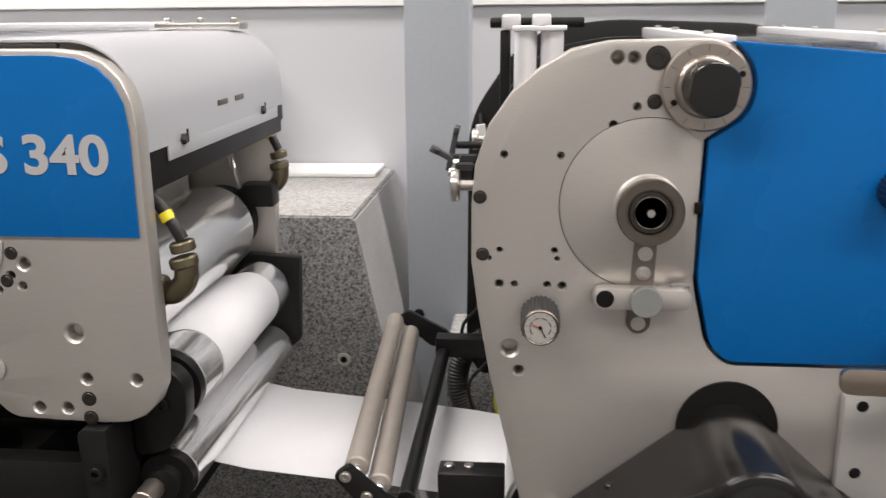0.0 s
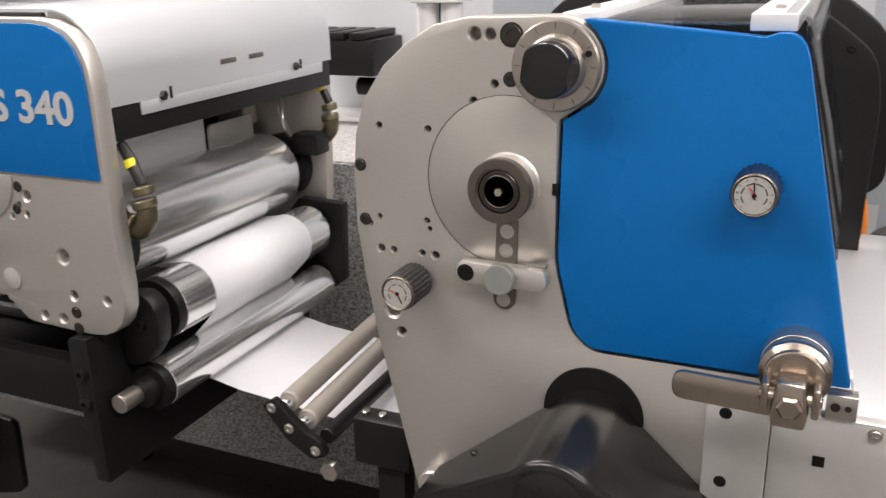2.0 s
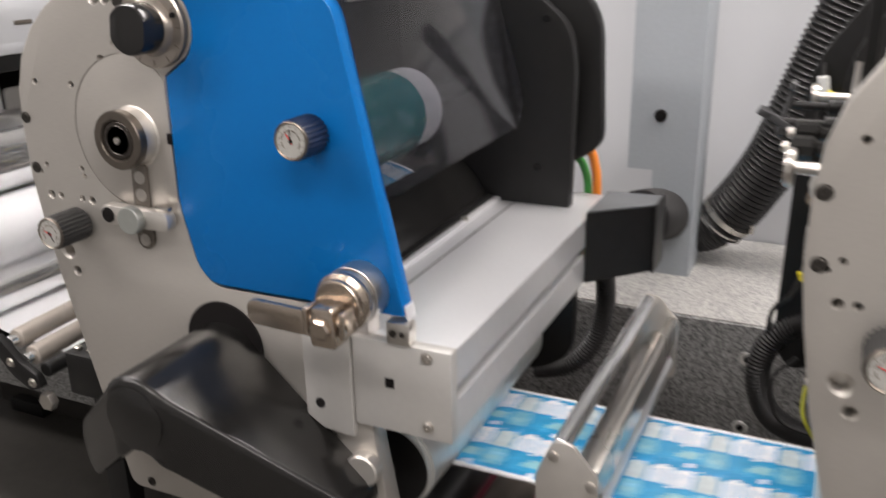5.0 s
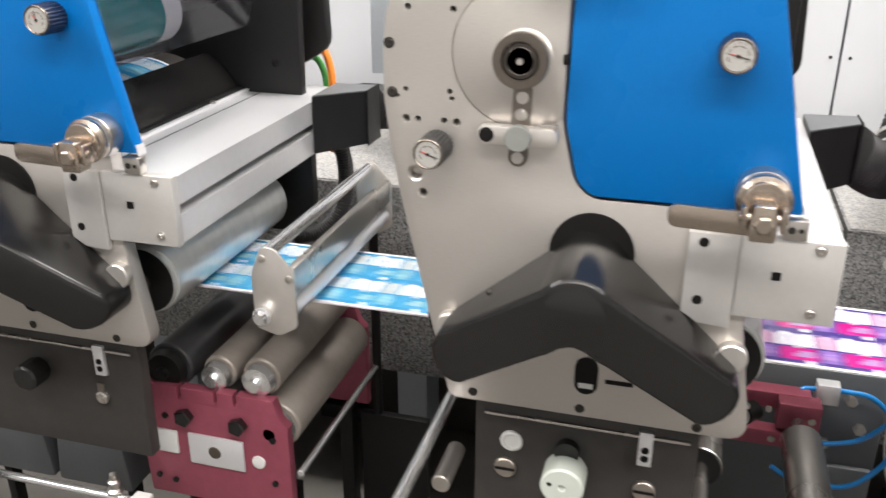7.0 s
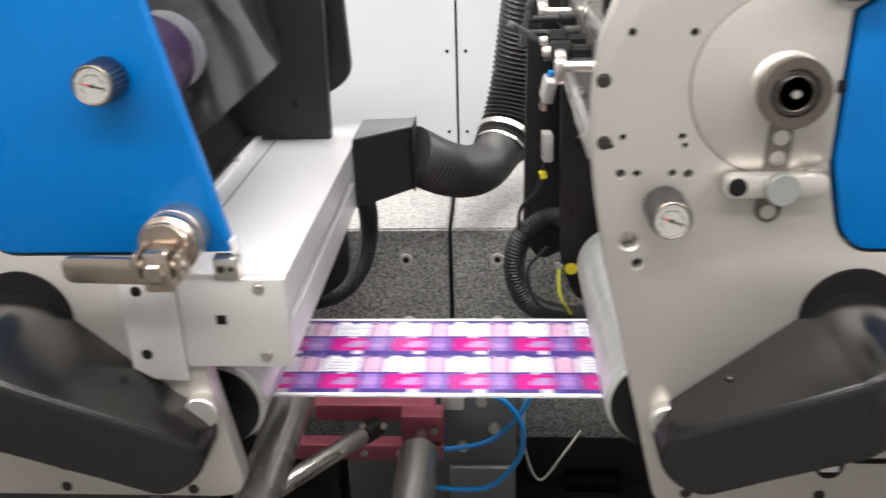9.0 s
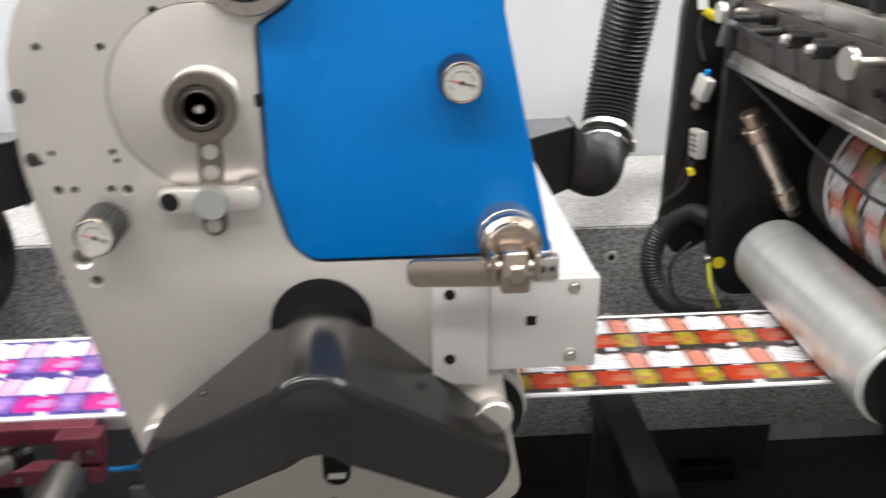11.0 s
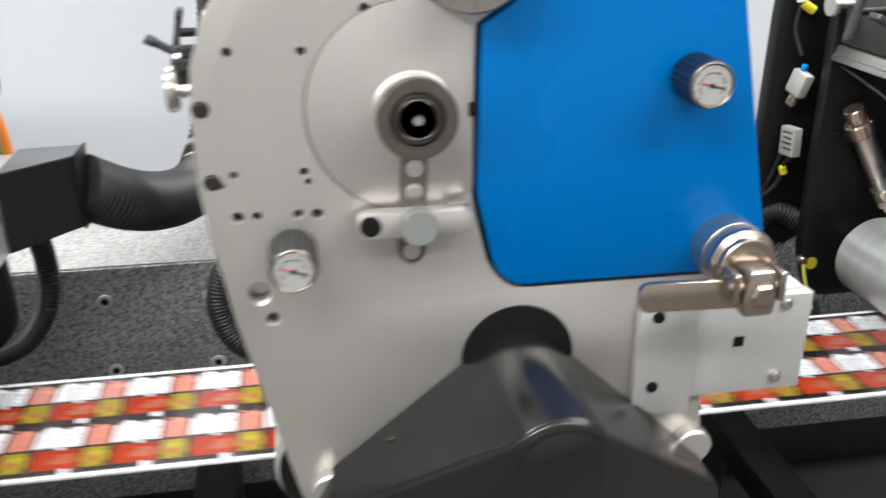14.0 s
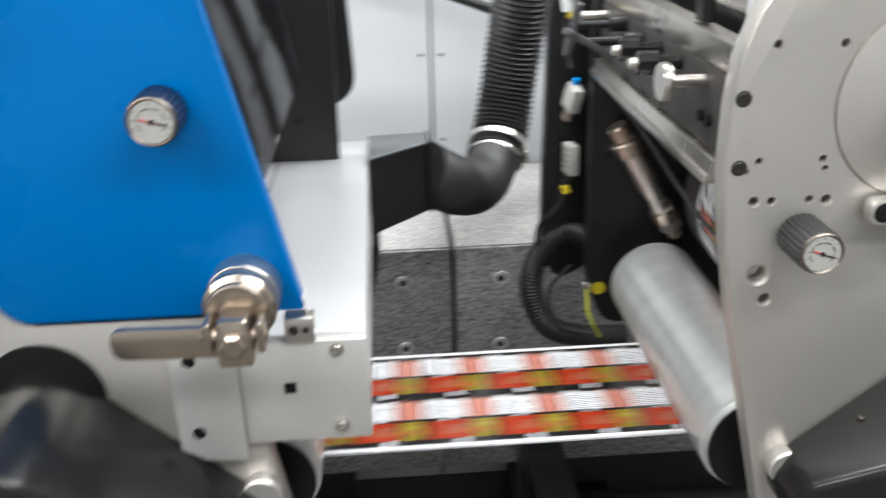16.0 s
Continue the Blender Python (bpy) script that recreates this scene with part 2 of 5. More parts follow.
def rod(r, y0, y1, x=0, z=0, c=0.0012, axis="y", seg=32, bm=None):
    """A round bar with chamfered ends."""
    return lathe([(r - c, y0), (r, y0 + c), (r, y1 - c), (r - c, y1)], axis, {"y": (x, 0, z), "x": (0, x, z), "z": (x, z, 0)}[axis], seg, bm)


def prism(outline, y0, y1, bevel=0.002, bm=None):
    """An outline of (x, z) extruded along y, with softened rims."""
    b = bmesh.new()
    f = b.faces.new([b.verts.new((x, y0, z)) for x, z in outline])
    r = bmesh.ops.extrude_face_region(b, geom=[f])
    bmesh.ops.translate(b, vec=(0, y1 - y0, 0), verts=[v for v in r["geom"] if isinstance(v, bmesh.types.BMVert)])
    if bevel:
        rim = [e for e in b.edges if abs(e.verts[0].co.y - e.verts[1].co.y) < 1e-6]
        bmesh.ops.bevel(b, geom=rim, offset=bevel, segments=2, profile=0.5, affect="EDGES")
    return merge(bm, b)


def arc(cx, cz, r, a0, a1, n=8):
    return [(cx + r * math.cos(radians(a0 + (a1 - a0) * i / n)), cz + r * math.sin(radians(a0 + (a1 - a0) * i / n))) for i in range(n + 1)]


def rounded(points, r, n=5):
    """Round the corners of a closed outline."""
    out = []
    m = len(points)
    for i, p in enumerate(points):
        rr = r[i] if isinstance(r, (list, tuple)) else r
        p = Vector(p)
        a, b = Vector(points[i - 1]) - p, Vector(points[(i + 1) % m]) - p
        d = min(rr, a.length * 0.45, b.length * 0.45)
        a, b = p + a.normalized() * d, p + b.normalized() * d
        if d < 1e-5:
            out.append(tuple(p))
            continue
        for k in range(n + 1):
            t = k / n
            out.append(tuple(a * (1 - t) ** 2 + p * 2 * t * (1 - t) + b * t * t))
    return out


def smooth_path(points, n=10):
    """A Catmull-Rom curve through points."""
    pts = [Vector(p) for p in points]
    pts = [pts[0] * 2 - pts[1]] + pts + [pts[-1] * 2 - pts[-2]]
    out = []
    for i in range(1, len(pts) - 2):
        p0, p1, p2, p3 = pts[i - 1:i + 3]
        for k in range(n):
            t = k / n
            out.append(0.5 * (2 * p1 + (p2 - p0) * t + (2 * p0 - 5 * p1 + 4 * p2 - p3) * t * t + (3 * p1 - p0 - 3 * p2 + p3) * t ** 3))
    out.append(pts[-2])
    return out


def sweep(path, radius, seg=12, bm=None):
    """A tube along a path; radius is a number or one per point."""
    b = bmesh.new()
    rings = []
    up = Vector((0.13, 0.21, 0.97)).normalized()
    side = None
    for i, p in enumerate(path):
        d = (path[min(i + 1, len(path) - 1)] - path[max(i - 1, 0)]).normalized()
        if side is None:
            side = d.cross(up).normalized()
        side = (side - d * side.dot(d)).normalized()
        other = d.cross(side)
        r = radius[i] if isinstance(radius, (list, tuple)) else radius
        rings.append([b.verts.new(p + (side * math.cos(a) + other * math.sin(a)) * r) for a in (2 * math.pi * k / seg for k in range(seg))])
    for r0, r1 in zip(rings, rings[1:]):
        for k in range(seg):
            b.faces.new((r0[k], r0[(k + 1) % seg], r1[(k + 1) % seg], r1[k]))
    b.faces.new(rings[0])
    b.faces.new(rings[-1])
    return merge(bm, b)


def ribbed(points, radius, pitch, depth, seg=22, n=14):
    """A corrugated hose along a curve."""
    fine = smooth_path(points, n)
    length = [0.0]
    for a, b in zip(fine, fine[1:]):
        length.append(length[-1] + (b - a).length)
    count = int(length[-1] / pitch)
    path, radii = [], []
    j = 0
    for i in range(count * 4 + 1):
        s = min(i * pitch / 4, length[-1] - 1e-6)
        while length[j + 1] < s:
            j += 1
        path.append(fine[j].lerp(fine[j + 1], (s - length[j]) / max(1e-9, length[j + 1] - length[j])))
        radii.append(radius - depth * (0, 0.5, 1, 0.5)[i % 4])
    return sweep(path, radii, seg)


def socket_bolt(r=0.008, proud=0.004):
    """A socket-head bolt facing -y, sitting in a dark counterbore."""
    b = lathe([(r * 1.25, 0), (r * 1.25, -0.0006)], "y", seg=20)
    b = lathe([(r, 0), (r, -proud + 0.0006), (r - 0.0007, -proud), (r * 0.5, -proud), (r * 0.45, -proud * 0.3)], "y", seg=20, bm=b)
    return b


BOLT_MESH = {}


def bolt(parent, x, z, r=0.008, y=0.0, mat=None, proud=0.0015, name="socket_bolt"):
    mat = mat or DARK_BOLT
    key = (r, mat.name, proud)
    if key not in BOLT_MESH:
        ob = part(name, socket_bolt(r, proud), mat, parent)
        BOLT_MESH[key] = ob.data
    else:
        ob = new(name, BOLT_MESH[key])
        ob.parent = parent
    ob.matrix_basis = pose(x, y, z)
    return ob


def drill(ob, holes, y):
    """Cut countersunk blind holes (x, z, radius) into the face of ob at y."""
    bm = bmesh.new()
    for x, z, r in holes:
        lathe([(r * 1.45, y - 0.001), (r * 1.35, y), (r * 1.02, y + 0.0022), (r, y + 0.0028), (r, y + 0.018), (r * 0.4, y + 0.021)], "y", (x, 0, z), 20, bm)
    bmesh.ops.recalc_face_normals(bm, faces=bm.faces)
    me = bpy.data.meshes.new("cutter")
    bm.to_mesh(me)
    bm.free()
    me.materials.append(ob.data.materials[0])
    cut = new("cutter", me)
    cut.parent = ob.parent
    md = ob.modifiers.new("drill", "BOOLEAN")
    md.operation, md.solver, md.object = "DIFFERENCE", "EXACT", cut
    deps = bpy.context.evaluated_depsgraph_get()
    made = bpy.data.meshes.new_from_object(ob.evaluated_get(deps))
    ob.modifiers.clear()
    made.polygons.foreach_set("use_smooth", [True] * len(made.polygons))
    made.set_sharp_from_angle(angle=radians(32))
    ob.data = made
    bpy.data.objects.remove(cut)


def hole(parent, x, z, r=0.004, y=0.0):
    """A shallow dark disc that stands in for the shade inside a bored pin hole."""
    b = lathe([(r, y - 0.0008), (r * 0.9, y - 0.0009), (r * 0.85, y - 0.0004)], "y", (x, 0, z), 16)
    return part("bored_pin", b, DARK_BOLT, parent)


def gauge(parent, name, x, y, z, r=0.0235, depth=0.042, mat=None, angle=60, red=235):
    """A pressure regulator knob with a dial in its face, standing off the plate towards -y."""
    g = lathe([(r * 0.86, 0), (r, -0.004), (r, -depth + 0.004), (r * 0.96, -depth), (r * 0.86, -depth), (r * 0.84, -depth + 0.0015)], "y", seg=96)
    for v in g.verts:
        a = math.atan2(v.co.z, v.co.x)
        if -depth + 0.003 < v.co.y < -0.003 or abs(v.co.y + 0.004) < 1e-4 or abs(v.co.y + depth - 0.004) < 1e-4:
            k = 1 + 0.035 * math.copysign(1, math.cos(a * 24 + 0.785))
            v.co.x *= k
            v.co.z *= k
    body = part(name, g, mat or BLACK_PLASTIC, parent)
    body.matrix_basis = pose(x, y, z)
    part("dial_rim", lathe([(r * 0.80, -depth), (r * 0.91, -depth - 0.0022), (r * 0.97, -depth - 0.0012), (r * 0.98, -depth + 0.001)], "y", seg=40), BRONZE, body)
    part("dial_face", lathe([(r * 0.82, -depth - 0.0002), (r * 0.82, -depth - 0.0012)], "y", seg=32), DIAL, body, "white gauge dial")
    tick = bmesh.new()
    for i in range(11):
        a = radians(225 - 27 * i)
        box(-0.0004, 0.0004, -depth - 0.0016, -depth - 0.0011, r * 0.68, r * 0.77, 0, tick) if i == 0 else None
        b = box(-0.00025, 0.00025, -depth - 0.0016, -depth - 0.0011, r * 0.68, r * 0.77, 0)
        merge(tick, moved(b, Matrix.Rotation(-a + math.pi / 2, 4, "Y")))
    for i in range(24):
        a = radians(225 - 11.25 * i)
        b = box(-r * 0.055, r * 0.055, -depth - 0.0015, -depth - 0.0011, r * 0.50, r * 0.56, 0)
        merge(tick, moved(b, Matrix.Rotation(-a + math.pi / 2, 4, "Y"))) if i % 4 else b.free()
    part("dial_marks", tick, SLOT_STEEL, body)
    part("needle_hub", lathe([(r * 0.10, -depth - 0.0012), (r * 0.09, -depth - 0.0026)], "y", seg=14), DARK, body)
    for nm, mat_n, ang, ln in (("needle", DARK, angle, 0.58), ("red_pointer", RED, red, 0.45)):
        b = box(-0.00045, 0.00045, -depth - 0.0023, -depth - 0.0017, -r * 0.15, r * ln, 0)
        part(nm, moved(b, Matrix.Rotation(radians(90 - ang), 4, "Y")), mat_n, body)
    return body


# ---- structure ----
def slab(name, *dims, mat=WALL, bevel=0.0, label="", category=""):
    return tagged(part(name, box(*dims, bevel), mat, smooth=False), label, category, kind="structure")


slab("floor", -4.2, 7.2, -3.4, 3.7, -0.1, 0.0, mat=FLOOR, label="dark grey coated workshop floor", category="floor")
slab("wall_north", -4.2, 7.2, 3.5, 3.7, 0.0, 3.3, mat=WALL_LIGHT, label="plain white hall wall behind the press", category="wall")
# South, west and east walls are added out of view to hold down bounce light.
slab("wall_south", -4.2, 7.2, -3.4, -3.2, 0.0, 3.3, mat=BOUNCE_CUT_GREY, label="unseen wall added across the aisle, grey to cut bounced light", category="wall")
slab("wall_west", -4.2, -4.0, -3.2, 3.5, 0.0, 3.3, mat=BOUNCE_CUT_GREY, label="unseen end wall added to the hall, grey to cut bounced light", category="wall")
slab("wall_east", 7.0, 7.2, -3.2, 3.5, 0.0, 3.3, mat=BOUNCE_CUT_GREY, label="unseen end wall added to the hall, grey to cut bounced light", category="wall")
slab("ceiling", -4.2, 7.2, -3.4, 3.7, 3.3, 3.4, mat=WALL_LIGHT, label="white hall ceiling", category="ceiling")


def lamp_fixture(x, y):
    root = tagged(empty("ceiling_light", x, y, 3.1), "long white ceiling lamp fitting on the hall ceiling", "lamp", "ceiling lamps")
    part("housing", box(-1.22, 1.22, -0.2, 0.2, 0.0, 0.2, 0.01), WALL_LIGHT, root)
    part("end_cap", box(-1.25, -1.22, -0.2, 0.2, 0.0, 0.2, 0.005), ALU, root)
    part("end_cap", box(1.22, 1.25, -0.2, 0.2, 0.0, 0.2, 0.005), ALU, root)


for lx in (-1.6, 1.4, 4.4):
    for ly in (-1.35, 0.75):
        lamp_fixture(lx, ly)

# The press's rear enclosure: panels with thin dark joints, and a pale ledge on top.
WALL_Y = 1.24
rear = tagged(empty("rear_enclosure", 1.0, WALL_Y, 0), "light grey painted sheet-metal enclosure panels behind the press", "machine enclosure", kind="structure")
joints = [-2.2, -0.37, 1.43, 3.23, 5.03]
for a, b in zip(joints, joints[1:]):
    pn = part("panel", box(a + 0.003 - 1.0, b - 0.003 - 1.0, 0.0, 0.03, 0.0, 1.553, 0.001), WALL, rear, smooth=False)
    part("ledge", box(a + 0.001 - 1.0, b - 0.001 - 1.0, -0.012, 0.5, 1.5535, 1.575, 0.002), WALL_LIGHT, rear, "white top ledge", smooth=False)
    for px in (a + 0.022, b - 0.022):
        for pz in (1.145, 0.95):
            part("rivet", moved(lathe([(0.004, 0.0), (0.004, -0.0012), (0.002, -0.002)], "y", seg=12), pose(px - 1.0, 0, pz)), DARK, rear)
part("back_board", box(-3.3, 4.1, 0.035, 0.06, 0.0, 1.55, 0), DARK, rear, smooth=False)


def granite_block(x0, x1, y0, y1, z0, z1, holes, label, slant=0.0):
    """A base block with a sawn top, overhead light painted into its pale colour; slant: how far its right side leans
    out towards the foot.
    """
    root = tagged(empty("granite_block", (x0 + x1) / 2, y0, z0), label, "granite base", "granite machine bases")
    cx, h = (x0 + x1) / 2, z1 - z0
    a, b = x0 + 0.004 - cx, x1 - 0.004 - cx
    part("block", prism([(a, 0), (b + slant, 0), (b, h), (a, h)], 0, y1 - y0, 0.004), GRANITE, root)
    part("sawn_lit_top", box(a + 0.004, b - 0.003, 0.005, y1 - y0 - 0.003, h - 0.002, h + 0.003, 0.001), SAWN_LIT_TOP, root, "sawn top of the block, paler with painted overhead light")
    if slant:
        part("sawn_side", prism([(b + slant * 0.99, 0.01), (b + slant * 0.99 + 0.003, 0.01), (b + 0.0045, h - 0.006), (b + 0.0015, h - 0.006)], 0.005, y1 - y0 - 0.003, 0.0005), SAWN_SIDE, root, "smooth sawn side of the block")
    for hx, hz in holes:
        if x0 < hx < x1:
            b = lathe([(0.0135, 0.002), (0.0138, -0.0012), (0.0128, -0.0022), (0.0070, -0.0022), (0.0062, 0.0)], "y", seg=24)
            s = part("insert_sleeve", moved(b, pose(hx - cx, 0, hz - z0)), INSERT, root, "dull steel threaded insert")
            # The bore is a dark disc: its inner shade is put into the colour.
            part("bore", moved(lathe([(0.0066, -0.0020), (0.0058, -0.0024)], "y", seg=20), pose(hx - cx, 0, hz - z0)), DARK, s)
    return root


HOLES = [(-0.478, 0.876)] + [(0.53 + 0.9 * i - 0.09, z) for i in range(4) for z in (0.818, 0.677)] + [(0.53 + 0.9 * i + 0.094, z) for i in range(4) for z in (0.818, 0.677)]
granite_block(-2.2, -0.447, 0.697, 1.235, 0.40, 1.163, HOLES, "tall speckled grey granite machine base with a sawn top", 0.150)
granite_block(-0.285, 1.43, 0.768, 1.235, 0.390, 0.882, HOLES, "speckled grey granite machine base with threaded inserts")
granite_block(1.43, 3.235, 0.768, 1.235, 0.390, 0.882, HOLES, "speckled grey granite machine base with threaded inserts")
granite_block(3.235, 5.03, 0.768, 1.235, 0.390, 0.882, HOLES, "speckled grey granite machine base with threaded inserts")
for i, x0 in enumerate((-2.0, -0.1, 1.5, 3.3)):
    pl = tagged(empty("machine_plinth", x0 + 0.8, 0.8, 0), "dark painted steel plinth under the granite base", "machine plinth", "plinths")
    part("plinth_body", box(-0.7, 0.7, 0.31, 0.42, 0.0, 0.389, 0.004), PANEL_BLACK, pl)
    part("plinth_foot", box(-0.6, -0.45, 0.27, 0.31, 0.0, 0.05, 0.004), BLACK, pl)
    part("plinth_foot", box(0.45, 0.6, 0.27, 0.31, 0.0, 0.05, 0.004), BLACK, pl)
strip = tagged(part("pale_ledge_strip", box(-2.2, -0.475, 1.10, 1.236, 1.1665, 1.178, 0.003), WALL_LIGHT), "white ledge strip on the tall granite base", "ledge")


def column(x0, x1, y, notch):
    root = tagged(empty("steel_column", (x0 + x1) / 2, y, 0), "blue-grey painted upright steel column", "column", "steel columns")
    cx = (x0 + x1) / 2
    if notch:
        pts = [(x0 - cx, 1.10), (x0 - cx, 1.9), (x1 - cx, 1.9), (x1 - cx, 0.0), (x0 + 0.05 - cx, 0.0), (x0 + 0.05 - cx, 1.10)]
    else:
        pts = [(x0 - cx, 0.0), (x0 - cx, 1.9), (x1 - cx, 1.9), (x1 - cx, 0.0)]
    part("web_plate", prism(pts, 0.0, 0.012, 0.001), COLUMN, root, smooth=False)
    part("flange", box(x1 - cx - 0.012, x1 - cx, 0.0125, 0.12, 0.0, 1.9, 0.001), COLUMN, root, smooth=False)
    for bx, bz in ((0.404, 1.21), (-0.36, 0.883)):
        if x0 < bx < x1:
            part("plug", moved(lathe([(0.012, 0), (0.012, -0.004), (0.009, -0.006)], "y", seg=20), pose(bx - cx, 0, bz)), DARK, root, "black plastic plug")
    return root


column(-0.382, -0.247, 0.96, False)
column(0.344, 0.479, 0.96, True)


# ---- print unit ----
PLATE_OUTLINE = ([(0.05, 1.510), (-0.043, 1.508), (-0.081, 1.500), (-0.112, 1.482), (-0.141, 1.457), (-0.165, 1.422), (-0.178, 1.383), (-0.182, 1.343), (-0.182, 1.278), (-0.175, 1.223)]
                 + rounded([(-0.162, 1.148), (-0.092, 0.846), (0.322, 0.846), (0.293, 1.02), (0.293, 1.168), (0.09, 1.168), (0.068, 1.19), (0.050, 1.265), (0.0535, 1.41)], [0, 0.015, 0.035, 0.02, 0, 0.02, 0.02, 0.02, 0])
                 + arc(0.050, 1.463, 0.0465, -42, 78, 10))
PANEL_OUTLINE = (rounded([(0.0575, 1.410), (0.0545, 1.265), (0.0725, 1.190), (0.091, 1.1725), (0.341, 1.1725), (0.268, 1.507)], [0, 0.02, 0.02, 0.02, 0.004, 0.034])
                 + [(0.079, 1.507)] + arc(0.050, 1.463, 0.0500, 60, -44, 10))
DRUM_X, DRUM_Z = 0.087, 1.090
ARM_OUTLINE = (arc(0.097, 1.075, 0.050, 35, 145, 10) + [(-0.090, 0.985)] + arc(-0.070, 0.953, 0.033, 140, 300, 8) + [(0.060, 1.018), (0.083, 1.034), (0.097, 1.038), (0.111, 1.034), (0.134, 1.018)]
               + arc(0.264, 0.945, 0.033, 240, 400, 8))


def cover_arm(parent):
    """The V-shaped guard: deep at its apex, shallower at both ends."""
    line = []
    for p, q in zip(ARM_OUTLINE, ARM_OUTLINE[1:] + ARM_OUTLINE[:1]):
        p, q = Vector(p), Vector(q)
        n = max(1, int((q - p).length / 0.006))
        line += [p.lerp(q, i / n) for i in range(n)]
    b = bmesh.new()
    n = len(line)

    def front(x):
        d = abs(x - 0.097)
        return -0.158 + 0.098 * min(1.0, max(0.0, (d - 0.030) / 0.170))

    def inset(i, d):
        t = (line[(i + 2) % n] - line[i - 2]).normalized()
        return line[i] + Vector((-t.y, t.x)) * d

    rings = []
    for d, off in ((0.0, None), (0.0, 0.0075), (0.0010, 0.0035), (0.0035, 0.0010), (0.0075, 0.0)):
        ring = []
        for i in range(n):
            q = inset(i, d)
            ring.append(b.verts.new((q.x, -0.003 if off is None else front(q.x) + off, q.y)))
        rings.append(ring)
    for r0, r1 in zip(rings, rings[1:]):
        for i in range(n):
            b.faces.new((r0[i], r0[(i + 1) % n], r1[(i + 1) % n], r1[i]))
    b.faces.new(rings[0])
    cap = b.faces.new(rings[-1])
    for k in range(-17, 18):
        x = 0.097 + 0.0115 * k
        near = [f for f in b.faces if min(v.co.x for v in f.verts) < x < max(v.co.x for v in f.verts) and all(v.co.y < -0.05 for v in f.verts) and len(f.verts) > 4]
        geom = list({e for f in near for e in f.edges} | {v for f in near for v in f.verts}) + near
        bmesh.ops.bisect_plane(b, geom=geom, plane_co=(x, 0, 0), plane_no=(1, 0, 0), dist=1e-6)
    arm = part("drive_cover", b, BLACK_PLASTIC, parent, "glossy black V-shaped plastic drive cover")
    part("cover_disc", lathe([(0.037, -0.1550), (0.037, -0.1583), (0.036, -0.1588)], "y", (0.097, 0, 1.0775), 36), BLACK_PLASTIC, arm, "round black cap on the cover")
    for x, z, y in ((-0.030, 1.0345, -0.028), (0.222, 1.022, -0.028)):
        bb = lathe([(0.0045, z - 0.004), (0.0045, z + 0.001), (0.003, z + 0.0025)], "z", (x, y, 0), 14)
        part("cover_screw", bb, DARK_BOLT, arm)
    return arm


def handle_clamp(parent):
    root = part("clamp_base", lathe([(0.0310, 0.0), (0.0315, -0.0006), (0.0315, -0.0290), (0.0309, -0.0296), (0.0285, -0.0297), (0.0285, -0.0325), (0.0304, -0.0326), (0.0308, -0.0332), (0.0308, -0.0395)], "y", (0.292, 0, 1.199), 48), STEEL, parent, "bright turned steel clamp base")
    part("collar", lathe([(0.0290, -0.0396), (0.0312, -0.0400), (0.0315, -0.0405), (0.0315, -0.0465), (0.0270, -0.0510), (0.0268, -0.0565), (0.0255, -0.0580), (0.012, -0.0581)], "y", (0.292, 0, 1.199), 40), NICKEL, root)
    hub = rounded([(0.277, 1.164), (0.305, 1.164), (0.307, 1.178), (0.303, 1.207), (0.279, 1.207), (0.275, 1.178)], 0.004)
    part("pivot_block", prism(hub, -0.086, -0.058, 0.003), NICKEL, root, "polished nickel pivot block")
    for x in (0.2665, 0.3090):
        part("clevis_ear", prism(rounded([(x, 1.176), (x + 0.0065, 1.176), (x + 0.0065, 1.204), (x, 1.204)], 0.0025), -0.084, -0.056, 0.0015), NICKEL, root)
    part("pivot_pin", rod(0.0055, 0.2645, 0.3175, -0.076, 1.190, axis="x", seg=20), NICKEL, root)
    part("nut", lathe([(0.0115, -0.086), (0.0115, -0.090), (0.009, -0.092)], "y", (0.291, 0, 1.186), 6), NICKEL, root)
    bar = rounded([(0.187, 1.167), (0.292, 1.164), (0.292, 1.192), (0.187, 1.195)], [0.012, 0.003, 0.003, 0.012])
    part("lever", prism(bar, -0.068, -0.061, 0.001), NICKEL, root, "flat polished lever of the clamp")
    return root


def vent_hose(u, low, high):
    """A smooth elbow, a ribbed bend, two bright clamps and the corrugated hose above."""
    part("elbow", sweep(smooth_path(low, 6), 0.047, 24), RUBBER, u, "black rubber hose elbow")
    part("elbow_ribs", ribbed(low, 0.0490, 0.0075, 0.0022, 24), RUBBER, u)
    part("vent_hose", ribbed(high, 0.056, 0.0110, 0.0055, 26), RUBBER, u, "black corrugated extraction hose")
    a, b = Vector(high[0]), Vector(high[1])
    q = (b - a).normalized()
    for d, r in ((0.15, 0.0525), (0.55, 0.058)):
        c = a.lerp(b, d)
        part("hose_clamp", sweep([c - q * 0.006, c - q * 0.0055, c + q * 0.0055, c + q * 0.006], [r - 0.003, r, r, r - 0.003], 32), STEEL, u, "bright steel hose clamp")
    c = a.lerp(b, 0.35) + Vector((0.056, -0.02, -0.01))
    part("clamp_screw", moved(rod(0.006, -0.012, 0.012, 0, 0, axis="z", seg=12), Matrix.Translation(c)), STEEL, u)


